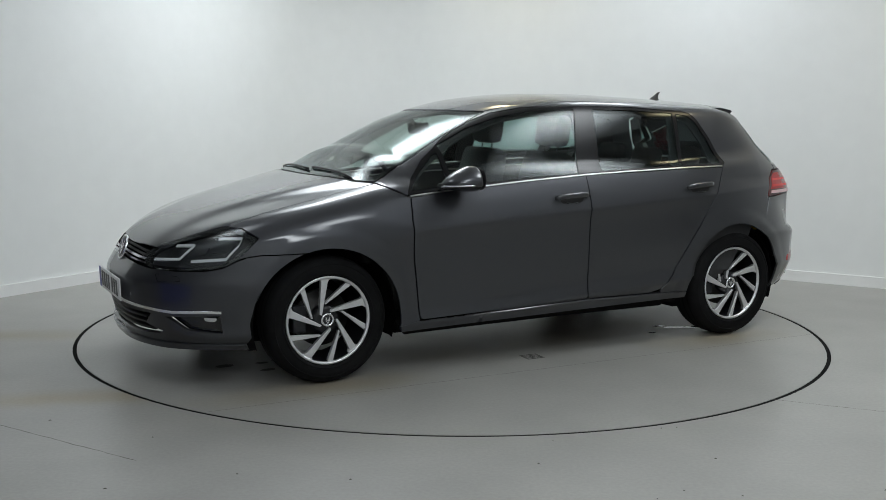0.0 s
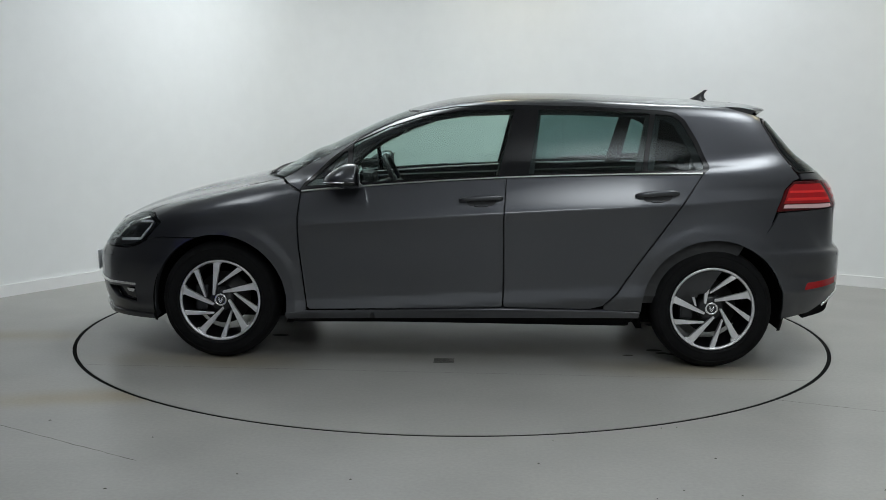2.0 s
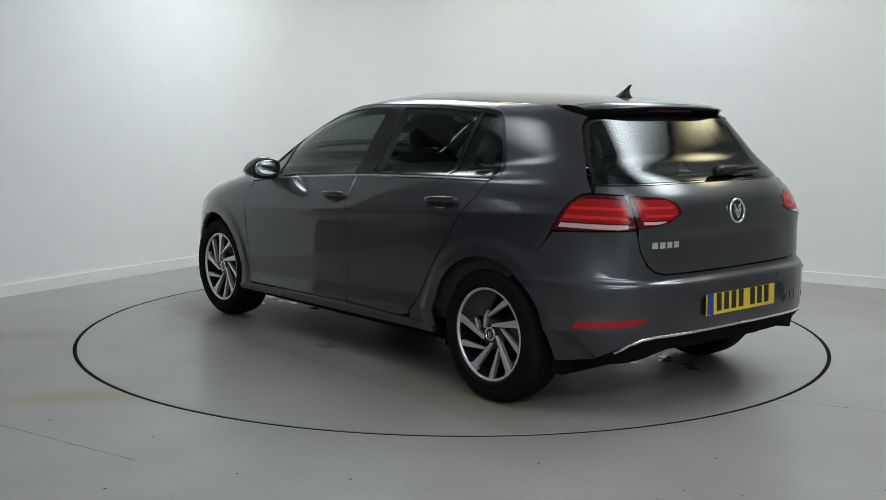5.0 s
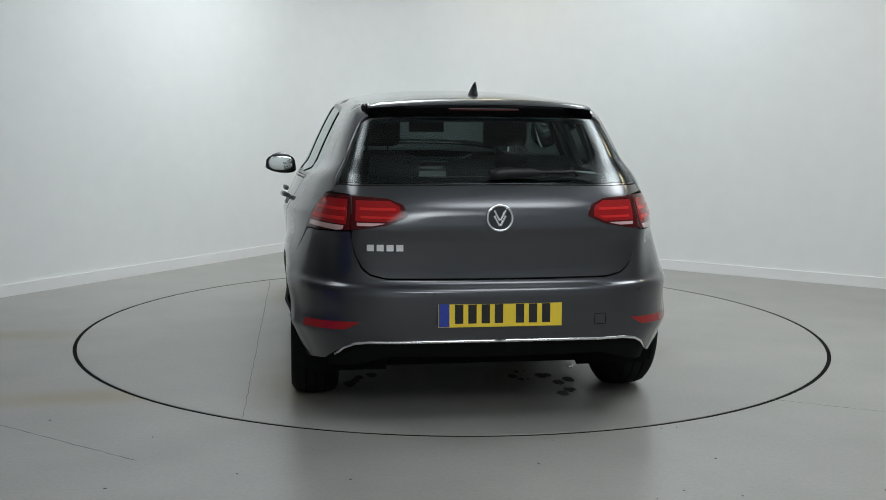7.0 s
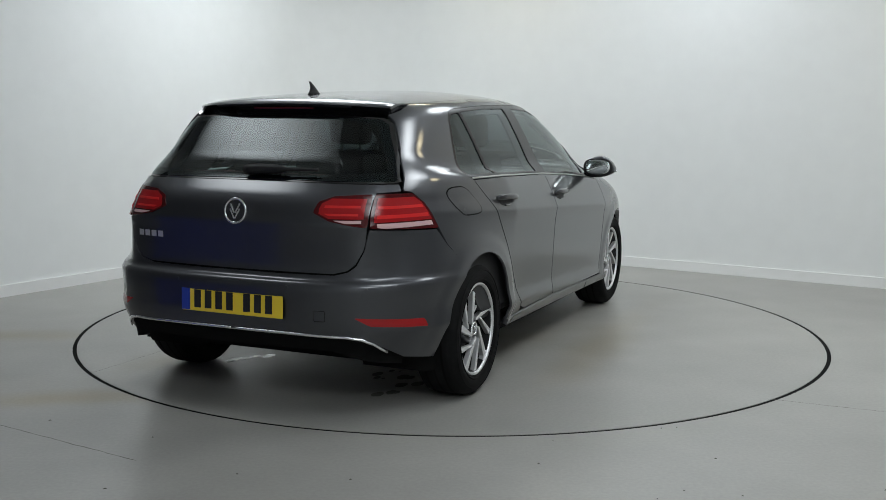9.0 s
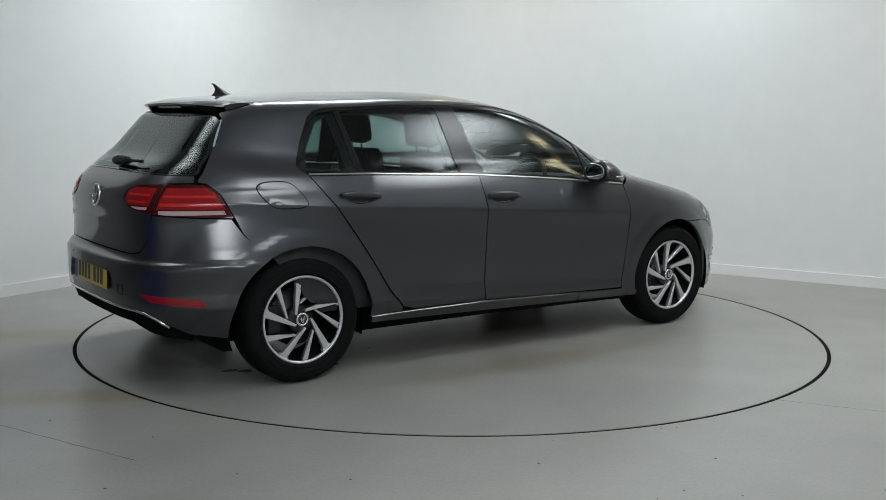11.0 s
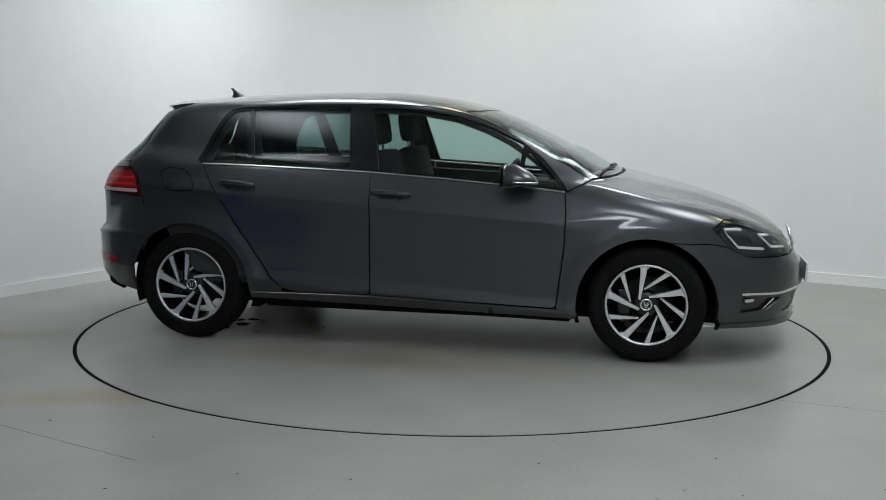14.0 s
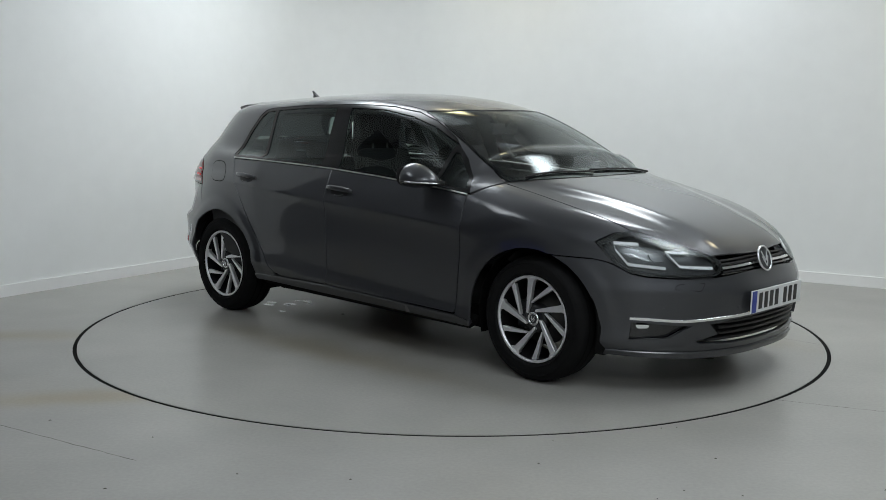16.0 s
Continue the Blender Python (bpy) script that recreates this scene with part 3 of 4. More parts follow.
def build_skin():
    for mirror in (False, True):
        more = dict(mirror=mirror)
        # side frame: pillars, cant rail and rear quarter in one pressing
        screen = [(x, z) for x, y, z in lift("top", resample(SCREEN_SIDE, .015, False))]
        roof = [(x, z) for x, y, z in lift("top", resample(ROOF_EDGE, .015, False))]
        glass_edge = [(x, z) for x, y, z in lift("back", [(y + .004, z) for y, z in GLASS_EDGE])]
        lamp = [(x + .006, z + (.006 if z > .95 else 0)) for x, y, z in lift("rear", flat("rear", [TAIL_OUT[0], TAIL_OUT[7], TAIL_OUT[6], TAIL_OUT[5]]))]
        seam = [(x + .006, z + .002) for x, y, z in lift("rear", flat("rear", REAR_SEAM[1:]))]
        rear_edge = [(-.92, .30), (-.742, .303), (-.742, .322), (-.814, .398), (-.926, .567), (-1.054, .747), (-1.25, 1.022)]
        outline = screen[::-1] + roof + glass_edge + [(x, z) for x, y, z in lift("back", [(.679, 1.004), (.684, .996)])] + lamp + seam + arch(-1.31, .31, .374, 120, -2) + rear_edge + [DLO[i] for i in range(16, -1, -1)]
        side = panel("side_frame", "left", outline, PAINT, car, step=.025, crease=shoulder_line, **more)
        # fuel flap on one side only
        if mirror:
            flap = rounded([(-1.525, .962), (-1.485, .99), (-1.345, .99), (-1.275, .895), (-1.30, .868), (-1.455, .868)], .05)
            panel("fuel_flap", "left", flap, PAINT, side, mirror=True, sink=-.0025, depth=.004)
            panel("flap_gap", "left", [(x * 1.05 + .07, .927 + (z - .927) * 1.09) for x, z in flap], GAP, side, mirror=True, sink=-.0008, depth=.001)
        door_front = [(.860, .900), (.872, .79), (.866, .615), (.828, .30), (.815, .288), (-.198, .314), (-.207, .325), (-.209, .5), (-.205, .773), (-.219, .988), (.18, .963), (.68, .923)]
        d = panel("front_door", "left", door_front, PAINT, car, step=.025, crease=shoulder_line, **more)
        handle(d, -.09, .876, mirror)
        door_rear = [(-.223, .989), (-.213, .773), (-.217, .5), (-.215, .325), (-.225, .315), (-.66, .309), (-.735, .328), (-.806, .403), (-.918, .570), (-1.046, .750), (-1.238, 1.015), (-.93, 1.013), (-.478, .998)]
        d = panel("rear_door", "left", door_rear, PAINT, car, step=.025, crease=shoulder_line, **more)
        handle(d, -1.0, .910, mirror)
        panel("belt_moulding", "left", [(x, z + .0) for x, z in BELT] + [(x, z + .0062) for x, z in reversed(BELT)], BELT_TRIM, car, sink=-.003, depth=.006, step=.02, **more)
        panel("sill", "left", [(.945, .262), (.84, .2795), (-.2, .3055), (-.72, .3005), (-.93, .296), (-.925, .266), (.94, .238)], PAINT, car, sink=-.009, depth=.03, **more)
        panel("sill_skirt", "left", [(.94, .245), (-.925, .274), (-.90, .222), (.90, .198)], GAP, car, sink=.03, depth=.05, **more)
        # front wing
        bonnet_side = [(x, z) for x, y, z in lift("top", resample([(1.74, .632), (1.6, .643), (1.4, .657), (1.2, .667), (.99, .677)], .012, False))]
        seam_f = [(x - .004, z + .006) for x, y, z in lift("front", flat("front", FRONT_SEAM))]
        lamp_f = [(x - .006, z + .004) for x, y, z in lift("front", flat("front", [HEAD[12], HEAD[13], HEAD[0], HEAD[1]]))]
        front_edge = seam_f[:-1] + lamp_f
        wing = [(.895, .912), (.868, .903), (.880, .79), (.874, .615), (.834, .284), (.945, .25)] + arch(1.31, .305, .372, 190, 72, 20)[1:] + front_edge + bonnet_side
        top_x, top_z = [p[0] for p in bonnet_side[::-1]], [p[1] for p in bonnet_side[::-1]]
        panel("front_wing", "left", wing, PAINT, car, step=.012, crease=lambda xs: np.interp(xs, top_x, top_z) - .0125, **more)
        # window surround and panes
        panes = {
            "front_window": ([(.600, .957), (.612, 1.164), (.423, 1.252), (.239, 1.310), (.025, 1.345), (-.262, 1.354), (-.178, 1.003), (.18, .986)], GLASS),
            "mirror_window": ([(.845, .938), (.828, .958), (.66, 1.115), (.635, 1.12), (.625, .955)], GLASS),
            "rear_window": ([(-.392, 1.355), (-.677, 1.353), (-.985, 1.336), (-.935, 1.038), (-.63, 1.028), (-.338, 1.016)], PRIVACY),
            "quarter_window": ([(-1.012, 1.333), (-1.105, 1.322), (-1.15, 1.29), (-1.21, 1.186), (-1.258, 1.068), (-1.252, 1.05), (-1.235, 1.043), (-.960, 1.039)], PRIVACY)}
        s = panel("window_surround", "left", DLO, PILLAR, car, holes=[v[0] for v in panes.values()], sink=.003, step=.03, **more)
        for name, (loop, mat) in panes.items():
            g = panel(name, "left", loop, mat, s, sink=.007, depth=.004, **more)
            g.visible_shadow = False
        # inner door linings close the cabin
        panel("door_lining", "left", [(.85, .93), (.82, .30), (-1.2, .32), (-1.55, .75), (-1.6, 1.0), (-1.24, 1.015), (.6, .935)], TRIM_SHELL, car, sink=.055, depth=.02, **more)
        panel("pillar_lining", "left", [(x * .985 - .01, z) for x, z in ROOF_TRIM], TRIM_SHELL, car, sink=.035, depth=.01, **more)
        # lamps
        tail_lamp(mirror)
        head_lamp(mirror)
        door_mirror(mirror)
    # roof, bonnet, screens, tailgate
    roof_panel()
    g = panel("windscreen", "top", swap(SCREEN_FOOT + SCREEN_SIDE_GLASS[::-1] + SCREEN_HEAD[::-1]), CLEAR, car, sink=.004, depth=.004)
    g.visible_shadow = False
    edge = panel("windscreen_border", "top", swap(SCREEN_FOOT + SCREEN_SIDE_GLASS[::-1] + SCREEN_HEAD[::-1]), GLOSS_BLACK, car, holes=[swap([(1.085, 0), (1.07, .42), (1.02, .55), (.96, .615), (.66, .575), (.34, .49), (.375, .36), (.405, 0)])], sink=.0065, depth=.002)
    bonnet_half = [(1.150, 0.0), (1.143, .25), (1.12, .45), (1.075, .58), (1.0, .668), (1.2, .660), (1.4, .650), (1.6, .636), (1.735, .622), (1.752, .606), (1.85, .543), (1.95, .452), (2.025, .365), (2.045, .28), (2.062, .12), (2.066, 0.0)]
    panel("bonnet", "top", swap(bonnet_half), PAINT, car, step=.013)
    panel("scuttle", "top", swap([(1.16, 0.0), (1.15, .3), (1.1, .5), (1.0, .66), (.96, .64), (1.05, .5), (1.09, .3), (1.10, 0)]), TRIM, car, sink=.022)
    wipers()
    rear_end()
    front_end()


def swap(half):
    """Close a half outline of (x, y) over the middle line."""
    return list(half) + [(x, -y) for x, y in reversed(half) if abs(y) > 1e-6]


SCREEN_SIDE_GLASS = [(.262, .511), (.45, .552), (.65, .588), (.85, .623), (.975, .648)]
ROOF_TRIM = [(.80, 1.0), (.70, 1.09), (.56, 1.185), (.42, 1.25), (.24, 1.31), (.03, 1.34), (-.25, 1.345), (-.25, 1.02), (-.36, 1.02), (-.40, 1.345), (-.68, 1.345), (-.97, 1.33), (-.90, 1.04), (-1.0, 1.04), (-1.05, 1.32), (-1.12, 1.29), (-1.2, 1.16), (-1.24, 1.04), (-1.6, 1.02), (-1.45, 1.30), (-1.2, 1.37), (-.4, 1.395), (.1, 1.37), (.4, 1.29), (.6, 1.19), (.84, 1.0)]
BELT_TRIM = material("satin_bright_trim", (.46, .46, .45), .3, 1.0)
CHROME_DARK = material("dark_bright_trim", (.16, .16, .16), .3, 1.0)
CLEAR = glass("windscreen_glass", (.78, .86, .83))


def roof_panel():
    half = [(.352, 0.0), (.349, .16), (.312, .38), (.250, .500)] + [(x, y - .004) for x, y in ROOF_EDGE[1:]] + [(-1.47, .505), (-1.55, .45), (-1.575, .25), (-1.58, 0.0)]
    return panel("roof", "top", swap(half), PAINT, car)


def handle(door, x, z, mirror):
    """A pull handle over a black patch that paints the shade of its scooped recess."""
    s = -1 if mirror else 1
    p, n = onto("left", [(x, z), (x - .1, z + .004), (x + .1, z - .004)])
    cup = panel("recess_shade", "left", rounded([(x - .085, z + .012), (x + .075, z + .010), (x + .07, z - .03), (x - .07, z - .026)], .025), TRIM, door, mirror=mirror, sink=-.0012, depth=.002, step=.02)
    path, rad = [], []
    for i in range(13):
        u = -1 + i / 6
        q, nn = onto("left", [(x + u * .112, z + .002 - u * .006)])
        bow = .010 + .022 * (1 - u ** 4)
        v = q[0] + nn[0] * bow
        path.append((v[0], s * v[1], v[2]))
        rad.append(.014 * (1 - .35 * u ** 6))
    lip, nl = onto("left", [(x - .035 + .01 * i, z - .026 - .004 * math.sin(i / 7 * math.pi)) for i in range(8)])
    tube("cup_lip", [(a[0] + c[0] * .003, s * (a[1] + c[1] * .003), a[2]) for a, c in zip(lip, nl)], .004, PAINT, door, segments=6)
    tube("handle_grip", path, rad, PAINT, door, squash=(.6, 1.0), segments=12)


# ---- lamps ----
RED = material("red_lamp_lens", (.30, .010, .012), .1, 0, .2, .03, .3)
RED_DARK = material("dark_red_lamp_lens", (.06, .004, .005), .1, 0, .2, .03, .3)
RED_BRIGHT = material("bright_red_light_guide", (.60, .022, .022), .15, 0, .2, .03, .3)
LENS_PALE = material("pale_lamp_strip", (.62, .40, .40), .15, 0, .8)
LENS = glass("clear_lamp_lens", (.86, .89, .90))
LAMP_DARK = material("dark_lamp_housing", (.035, .036, .04), .3, .4)
LAMP_GREY = material("grey_lamp_housing", (.06, .062, .066), .35, .5)
LAMP_SILVER = material("silver_lamp_reflector", (.12, .123, .128), .32, 1.0)
LAMP_WHITE = material("white_light_guide", (.86, .87, .88), .18, 0, .6)
YELLOW = material("yellow_number_plate", (.80, .58, .035), .35, 0, .4)
WHITE = material("white_number_plate", (.72, .73, .74), .35, 0, .4)
BLUE = material("blue_plate_band", (.02, .045, .30), .35)
INK = material("black_characters", (.012, .012, .012), .4)


def band(line, wide):
    """A band of even height along a line of flat coordinates."""
    return [(u, v + wide / 2) for u, v in line] + [(u, v - wide / 2) for u, v in reversed(line)]


def slice_of(uv, v0, v1, margin, u0=-1e9, u1=1e9):
    """The part of a flat outline between two heights, kept clear of its sides."""
    left, right = [], []
    for k in range(5):
        v = v0 + (v1 - v0) * k / 4
        cuts = []
        for (ua, va), (ub, vb) in zip(uv, uv[1:] + uv[:1]):
            if (va > v) != (vb > v):
                cuts.append(ua + (ub - ua) * (v - va) / (vb - va))
        left.append((max(min(cuts) + margin, u0), v))
        right.append((min(max(cuts) - margin, u1), v))
    return left + right[::-1]


def tail_lamp(mirror):
    more = dict(mirror=mirror, step=.022)
    for name, loop in (("tail_lamp", TAIL_OUT), ("tailgate_lamp", TAIL_IN)):
        uv = rounded(flat("rear", loop), .35)
        lamp = panel(name, "rear", uv, RED_DARK, car, "red rear lamp with a pale lower strip", sink=-.004, depth=.03, **more)
        outer = name == "tail_lamp"
        fields = [("lens_field", RED, .870, .968, .8, .0055), ("light_guide", RED_BRIGHT, .884, .898, 1.3, .0072), ("light_guide", RED_BRIGHT, .922, .934, 1.3, .0072), ("reverse_strip", LENS_PALE, .845, .864, 1.4, .0066)] if outer else [
            ("lens_field", RED, .884, .966, 1.0, .0055), ("light_guide", RED_BRIGHT, .896, .905, 2.2, .0072), ("light_guide", RED_BRIGHT, .928, .938, 2.0, .0072), ("reverse_strip", LENS_PALE, .866, .878, 1.4, .0066)]
        for title, mat, v0, v1, margin, out in fields:
            panel(title, "rear", slice_of(uv, v0, v1, margin), mat, lamp, sink=-out, depth=.003, **more)


def head_lamp(mirror):
    more = dict(mirror=mirror, step=.025)
    uv = rounded(flat("front", HEAD), .5)
    lamp = panel("headlamp", "front", uv, LAMP_GREY, car, "black headlamp with white light guides behind clear glass", sink=.045, depth=.004, **more)
    lens = panel("lens", "front", uv, LENS, lamp, sink=.0, depth=.035, **more)
    lens.visible_shadow = False
    panel("border", "front", uv, GLOSS_BLACK, lamp, holes=[[(28.8 + (u - 28.8) * .93, .668 + (v - .668) * .87) for u, v in uv]], sink=.004, depth=.012, **more)

    def line(points, wide, name, mat, sink):
        f = flat("front", points)
        return panel(name, "front", band(resample(f, 1.5, False), wide), mat, lamp, sink=sink, depth=.008, mirror=mirror, step=.02)

    # two hooked light guides, one for each reflector
    line([(1.700, .712, .736), (1.72, .725, .700), (1.785, .712, .632), (1.92, .60, .618)], .014, "light_guide", LAMP_WHITE, .018)
    line([(1.700, .712, .738), (1.80, .645, .735)], .013, "light_guide", LAMP_WHITE, .018)
    line([(1.90, .565, .698), (1.965, .545, .630), (2.055, .385, .618)], .013, "light_guide", LAMP_WHITE, .018)
    line([(1.90, .565, .700), (1.975, .47, .692)], .011, "light_guide", LAMP_WHITE, .018)
    for c in (((1.79, .68, .690)), ((1.975, .51, .665))):
        u, v = flat("front", [c])[0]
        panel("reflector", "front", rounded([(u - 3.2, v + .028), (u + 3.0, v + .025), (u + 2.2, v - .026), (u - 3.4, v - .024)], 1), LAMP_SILVER, lamp, sink=.032, depth=.02, **more)
    u, v = flat("front", [(1.88, .61, .685)])[0]
    panel("indicator", "front", rounded([(u - 2.0, v + .022), (u + 2.0, v + .02), (u + 1.5, v - .03), (u - 2, v - .03)], 1), LAMP_SILVER, lamp, sink=.036, depth=.01, **more)


def door_mirror(mirror):
    """Painted mirror shell with a black foot, a repeater strip and the glass."""
    s = -1 if mirror else 1

    def dome(name, tall, low, material_, parent, label=""):
        """A wedge-shaped cap: flat behind, drawn out to the front, domed above and shallow below."""
        bm = bmesh.new()
        bmesh.ops.create_uvsphere(bm, u_segments=36, v_segments=20, radius=1)
        for v in bm.verts:
            x, y, z = (math.copysign(abs(c) ** .86, c) for c in v.co)
            h = (tall if z > 0 else low) * (1 - .45 * max(0, x)) * (1 - .28 * max(0, y) ** 2)
            back = .062
            if x < 0:
                x = -abs(x) ** .35
            v.co = (.600 + (x * .128 * (1 - .18 * max(0, y)) if x > 0 else x * back), s * (.926 + y * .098), .966 + z * h + .008 * y)
        if s < 0:
            bmesh.ops.reverse_faces(bm, faces=bm.faces)
        return part(name, bm, material_, parent, label, smooth=True)

    shell = dome("door_mirror", .098, .010, PAINT, car, "painted door mirror with black foot")
    dome("lower_shell", .004, .034, GLOSS_BLACK, shell)
    bm = bmesh.new()
    box(bm, .575, .72, .835, .90, .945, .975, .012)
    for v in bm.verts:
        v.co.y *= s
    if s < 0:
        bmesh.ops.reverse_faces(bm, faces=bm.faces)
    part("foot", bm, TRIM, shell)
    tube("repeater", [(.600 + .130 * math.cos(a) * (1 - .15 * max(0, math.sin(a))), s * (.926 + .100 * math.sin(a)), .962 + .008 * math.sin(a)) for a in [radians(-35 + 11 * i) for i in range(12)]], .005, CHROME, shell, segments=6)
    bm = bmesh.new()
    bmesh.ops.create_uvsphere(bm, u_segments=24, v_segments=12, radius=1)
    for v in bm.verts:
        v.co = (.5325 + v.co.x * .004, s * (.924 + math.copysign(abs(v.co.y) ** .8, v.co.y) * .080), .998 + math.copysign(abs(v.co.z) ** .8, v.co.z) * .046)
    rim = bmesh.new()
    bmesh.ops.create_uvsphere(rim, u_segments=24, v_segments=12, radius=1)
    for v in rim.verts:
        v.co = (.5365 + v.co.x * .006, s * (.926 + math.copysign(abs(v.co.y) ** .75, v.co.y) * .093), .996 + math.copysign(abs(v.co.z) ** .75, v.co.z) * .056)
    part("glass_rim", rim, TRIM, shell, smooth=True)
    part("mirror_glass", bm, MIRROR, shell, "silvered mirror glass", smooth=True)


MIRROR = material("mirror_glass", (.8, .84, .84), .02, 1.0)


def wipers():
    for y0, y1, x0, x1 in ((.55, -.02, 1.085, 1.075), (-.02, -.56, 1.10, 1.055)):
        pts = [(x0 + (x1 - x0) * i / 6 - .02, y0 + (y1 - y0) * i / 6) for i in range(7)]
        q, n = onto("top", pts)
        tube("wiper", [tuple(a + b * .004) for a, b in zip(q, n)], .006, TRIM, car, segments=6)


def plate(parent, m, face):
    """A number plate: blue band, characters shown as plain bars."""
    bm = bmesh.new()
    box(bm, -.26, .26, -.004, .004, -.0555, .0555, .003)
    p = part("number_plate", bm, face, parent, "number plate with plain dark bars and a blue band", m=m)
    bm = bmesh.new()
    box(bm, -.258, -.214, -.0052, -.004, -.053, .053)
    part("blue_band", bm, BLUE, p)
    x = -.195
    for i in range(7):
        bm = bmesh.new()
        if i == 4:
            x += .033
        box(bm, x + .004, x + .039, -.0056, -.004, -.0395, .0395, .0006)
        part("character_bar", bm, INK, p)
        x += .0555
    return p


def emblem(parent, m, r, loose=False):
    """A round badge: chrome ring round a dark disc with two chevrons."""
    verts, faces = revolve([(r, 0), (r, -.006), (r - .003, -.009), (r - .008, -.009), (r - .011, -.006), (r - .011, 0)], 48)
    e = part("badge", mesh("badge", verts, faces, CHROME, True), CHROME, parent, "round chrome badge", m=m)
    under = (parent, "", m) if loose else (e, "")
    bm = bmesh.new()
    bmesh.ops.create_cone(bm, cap_ends=True, segments=40, radius1=r - .010, radius2=r - .010, depth=.004, matrix=Matrix.Translation((0, -.003, 0)) @ Matrix.Rotation(math.pi / 2, 4, "X"))
    part("badge_field", bm, LAMP_DARK, *under)
    k = r - .010
    for z, w in ((.10, .52), (-.38, .62)):
        for sx in (-1, 1):
            bm = bmesh.new()
            box(bm, -.085 * k, .085 * k, -.009, -.005, -.50 * k, .50 * k, .001, Matrix.Translation((sx * .27 * k, 0, (z + .12) * k)) @ Matrix.Rotation(sx * radians(28), 4, "Y"))
            part("chevron", bm, CHROME, *under)
    return e


def rear_end():
    # tailgate skin with its lamp cut out, glass, spoiler, bumper
    right = [(0, 1.030), (.40, 1.027), (.662, 1.022), (.676, .994), (.608, .990), (.606, .965), (.608, .848), (.605, .80), (.595, .752), (.563, .694), (.530, .668), (.470, .653), (0, .650)]
    gate = panel("tailgate", "back", both(right), PAINT, car, step=.03)
    panel("seam_backing", "back", both([(0, .72), (.50, .72), (.56, .80), (.57, .95), (.63, .95), (.64, .75), (.60, .62), (0, .60)]), GAP, gate, sink=.022, depth=.002)
    glass_half = [(0, 1.312), (.35, 1.310), (.500, 1.300), (.535, 1.278), (.592, 1.165), (.652, 1.045), (.648, 1.037), (.40, 1.040), (0, 1.044)]
    g = panel("rear_glass", "back", both(glass_half), PRIVACY, gate, sink=.004, depth=.004)
    g.visible_shadow = False
    panel("glass_border", "back", both([(0, 1.318), (.36, 1.316), (.508, 1.308), (.548, 1.283), (.604, 1.165), (.664, 1.036), (.655, 1.030), (.40, 1.033), (0, 1.037)]), GLOSS_BLACK, gate,
          holes=[both([(0, 1.296), (.34, 1.294), (.475, 1.285), (.508, 1.265), (.562, 1.165), (.612, 1.075), (.40, 1.068), (0, 1.070)])], sink=.006, depth=.003)
    # roof spoiler: a wedge that overhangs the glass
    ys = [-.512 + 1.024 * i / 20 for i in range(21)]
    verts, faces = [], []
    for y in ys:
        t = (y / .512) ** 2
        x0, x1 = -1.50 + .10 * t * t, -1.665 + .10 * t * t * t
        z0 = float(onto("top", [(x0, y)])[0][0][2])
        z1 = 1.372 - .018 * t
        verts += [(x0, y, z0 + .001), ((x0 + x1) / 2, y, (z0 + z1) / 2 + .007), (x1 + .012, y, z1 + .003), (x1, y, z1 - .006), (x1 + .012, y, z1 - .016), (-1.60 + .05 * t * t, y, 1.325 - .012 * t), (-1.56 + .05 * t, y, 1.31 - .012 * t)]
    for i in range(20):
        for k in range(6):
            faces.append((i * 7 + k, i * 7 + k + 1, i * 7 + k + 8, i * 7 + k + 7))
    faces += [tuple(range(6, -1, -1)), tuple(20 * 7 + k for k in range(7))]
    me = mesh("roof_spoiler", verts, faces, PAINT, True)
    me.materials.append(GLOSS_BLACK)
    for f in me.polygons:
        if f.center.z < 1.352 or f.index % 6 in (4, 5) and f.index < 120:
            f.material_index = 1
    me.set_sharp_from_angle(angle=radians(30))
    spoiler = part("roof_spoiler", me, PAINT, car)
    bm = bmesh.new()
    box(bm, -.006, .006, -.16, .16, -.005, .005, .003, Matrix.Translation((-1.638, 0, 1.345)))
    part("brake_light", bm, RED_DARK, spoiler)
    # bumper
    top = flat("rear", REAR_SEAM[::-1] + [(-1.82, .713, .829), (-1.974, .618, .841)])
    gate_line = [(u, v) for u, v in flat("rear", lift("back", [(.611, .841), (.608, .80), (.599, .75), (.569, .688), (.534, .661), (.472, .646), (.2, .643), (0, .643)]))]
    low = flat("rear", lift("back", [(0, .398), (.3, .397), (.52, .392), (.60, .380), (.66, .345)])) + flat("rear", [(-1.84, .712, .285), (-1.70, .770, .262)])
    arch_line = flat("rear", lift("left", [(p[0], p[1]) for p in arch(-1.31, .31, .374, 188, 120, 12)]))
    outline = both(low + arch_line + top[1:] + gate_line[1:])
    recess = [(0, .552), (.29, .552), (.315, .535), (.352, .468), (.345, .455), (0, .447)]
    uvr = flat("rear", lift("back", both(recess)))

    def dish(uv):
        return .022 * within(uvr, uv)

    b = panel("rear_bumper", "rear", outline, PAINT, car, step=.022, dish=dish)
    panel("diffuser", "rear", both(flat("rear", lift("back", [(0, .392), (.3, .391), (.52, .386), (.60, .372), (.655, .338)])) + flat("rear", [(-1.83, .71, .275), (-1.82, .70, .245)]) + flat("rear", lift("back", [(.58, .285), (.45, .318), (0, .312)]))), GAP, b, sink=.012, depth=.05)
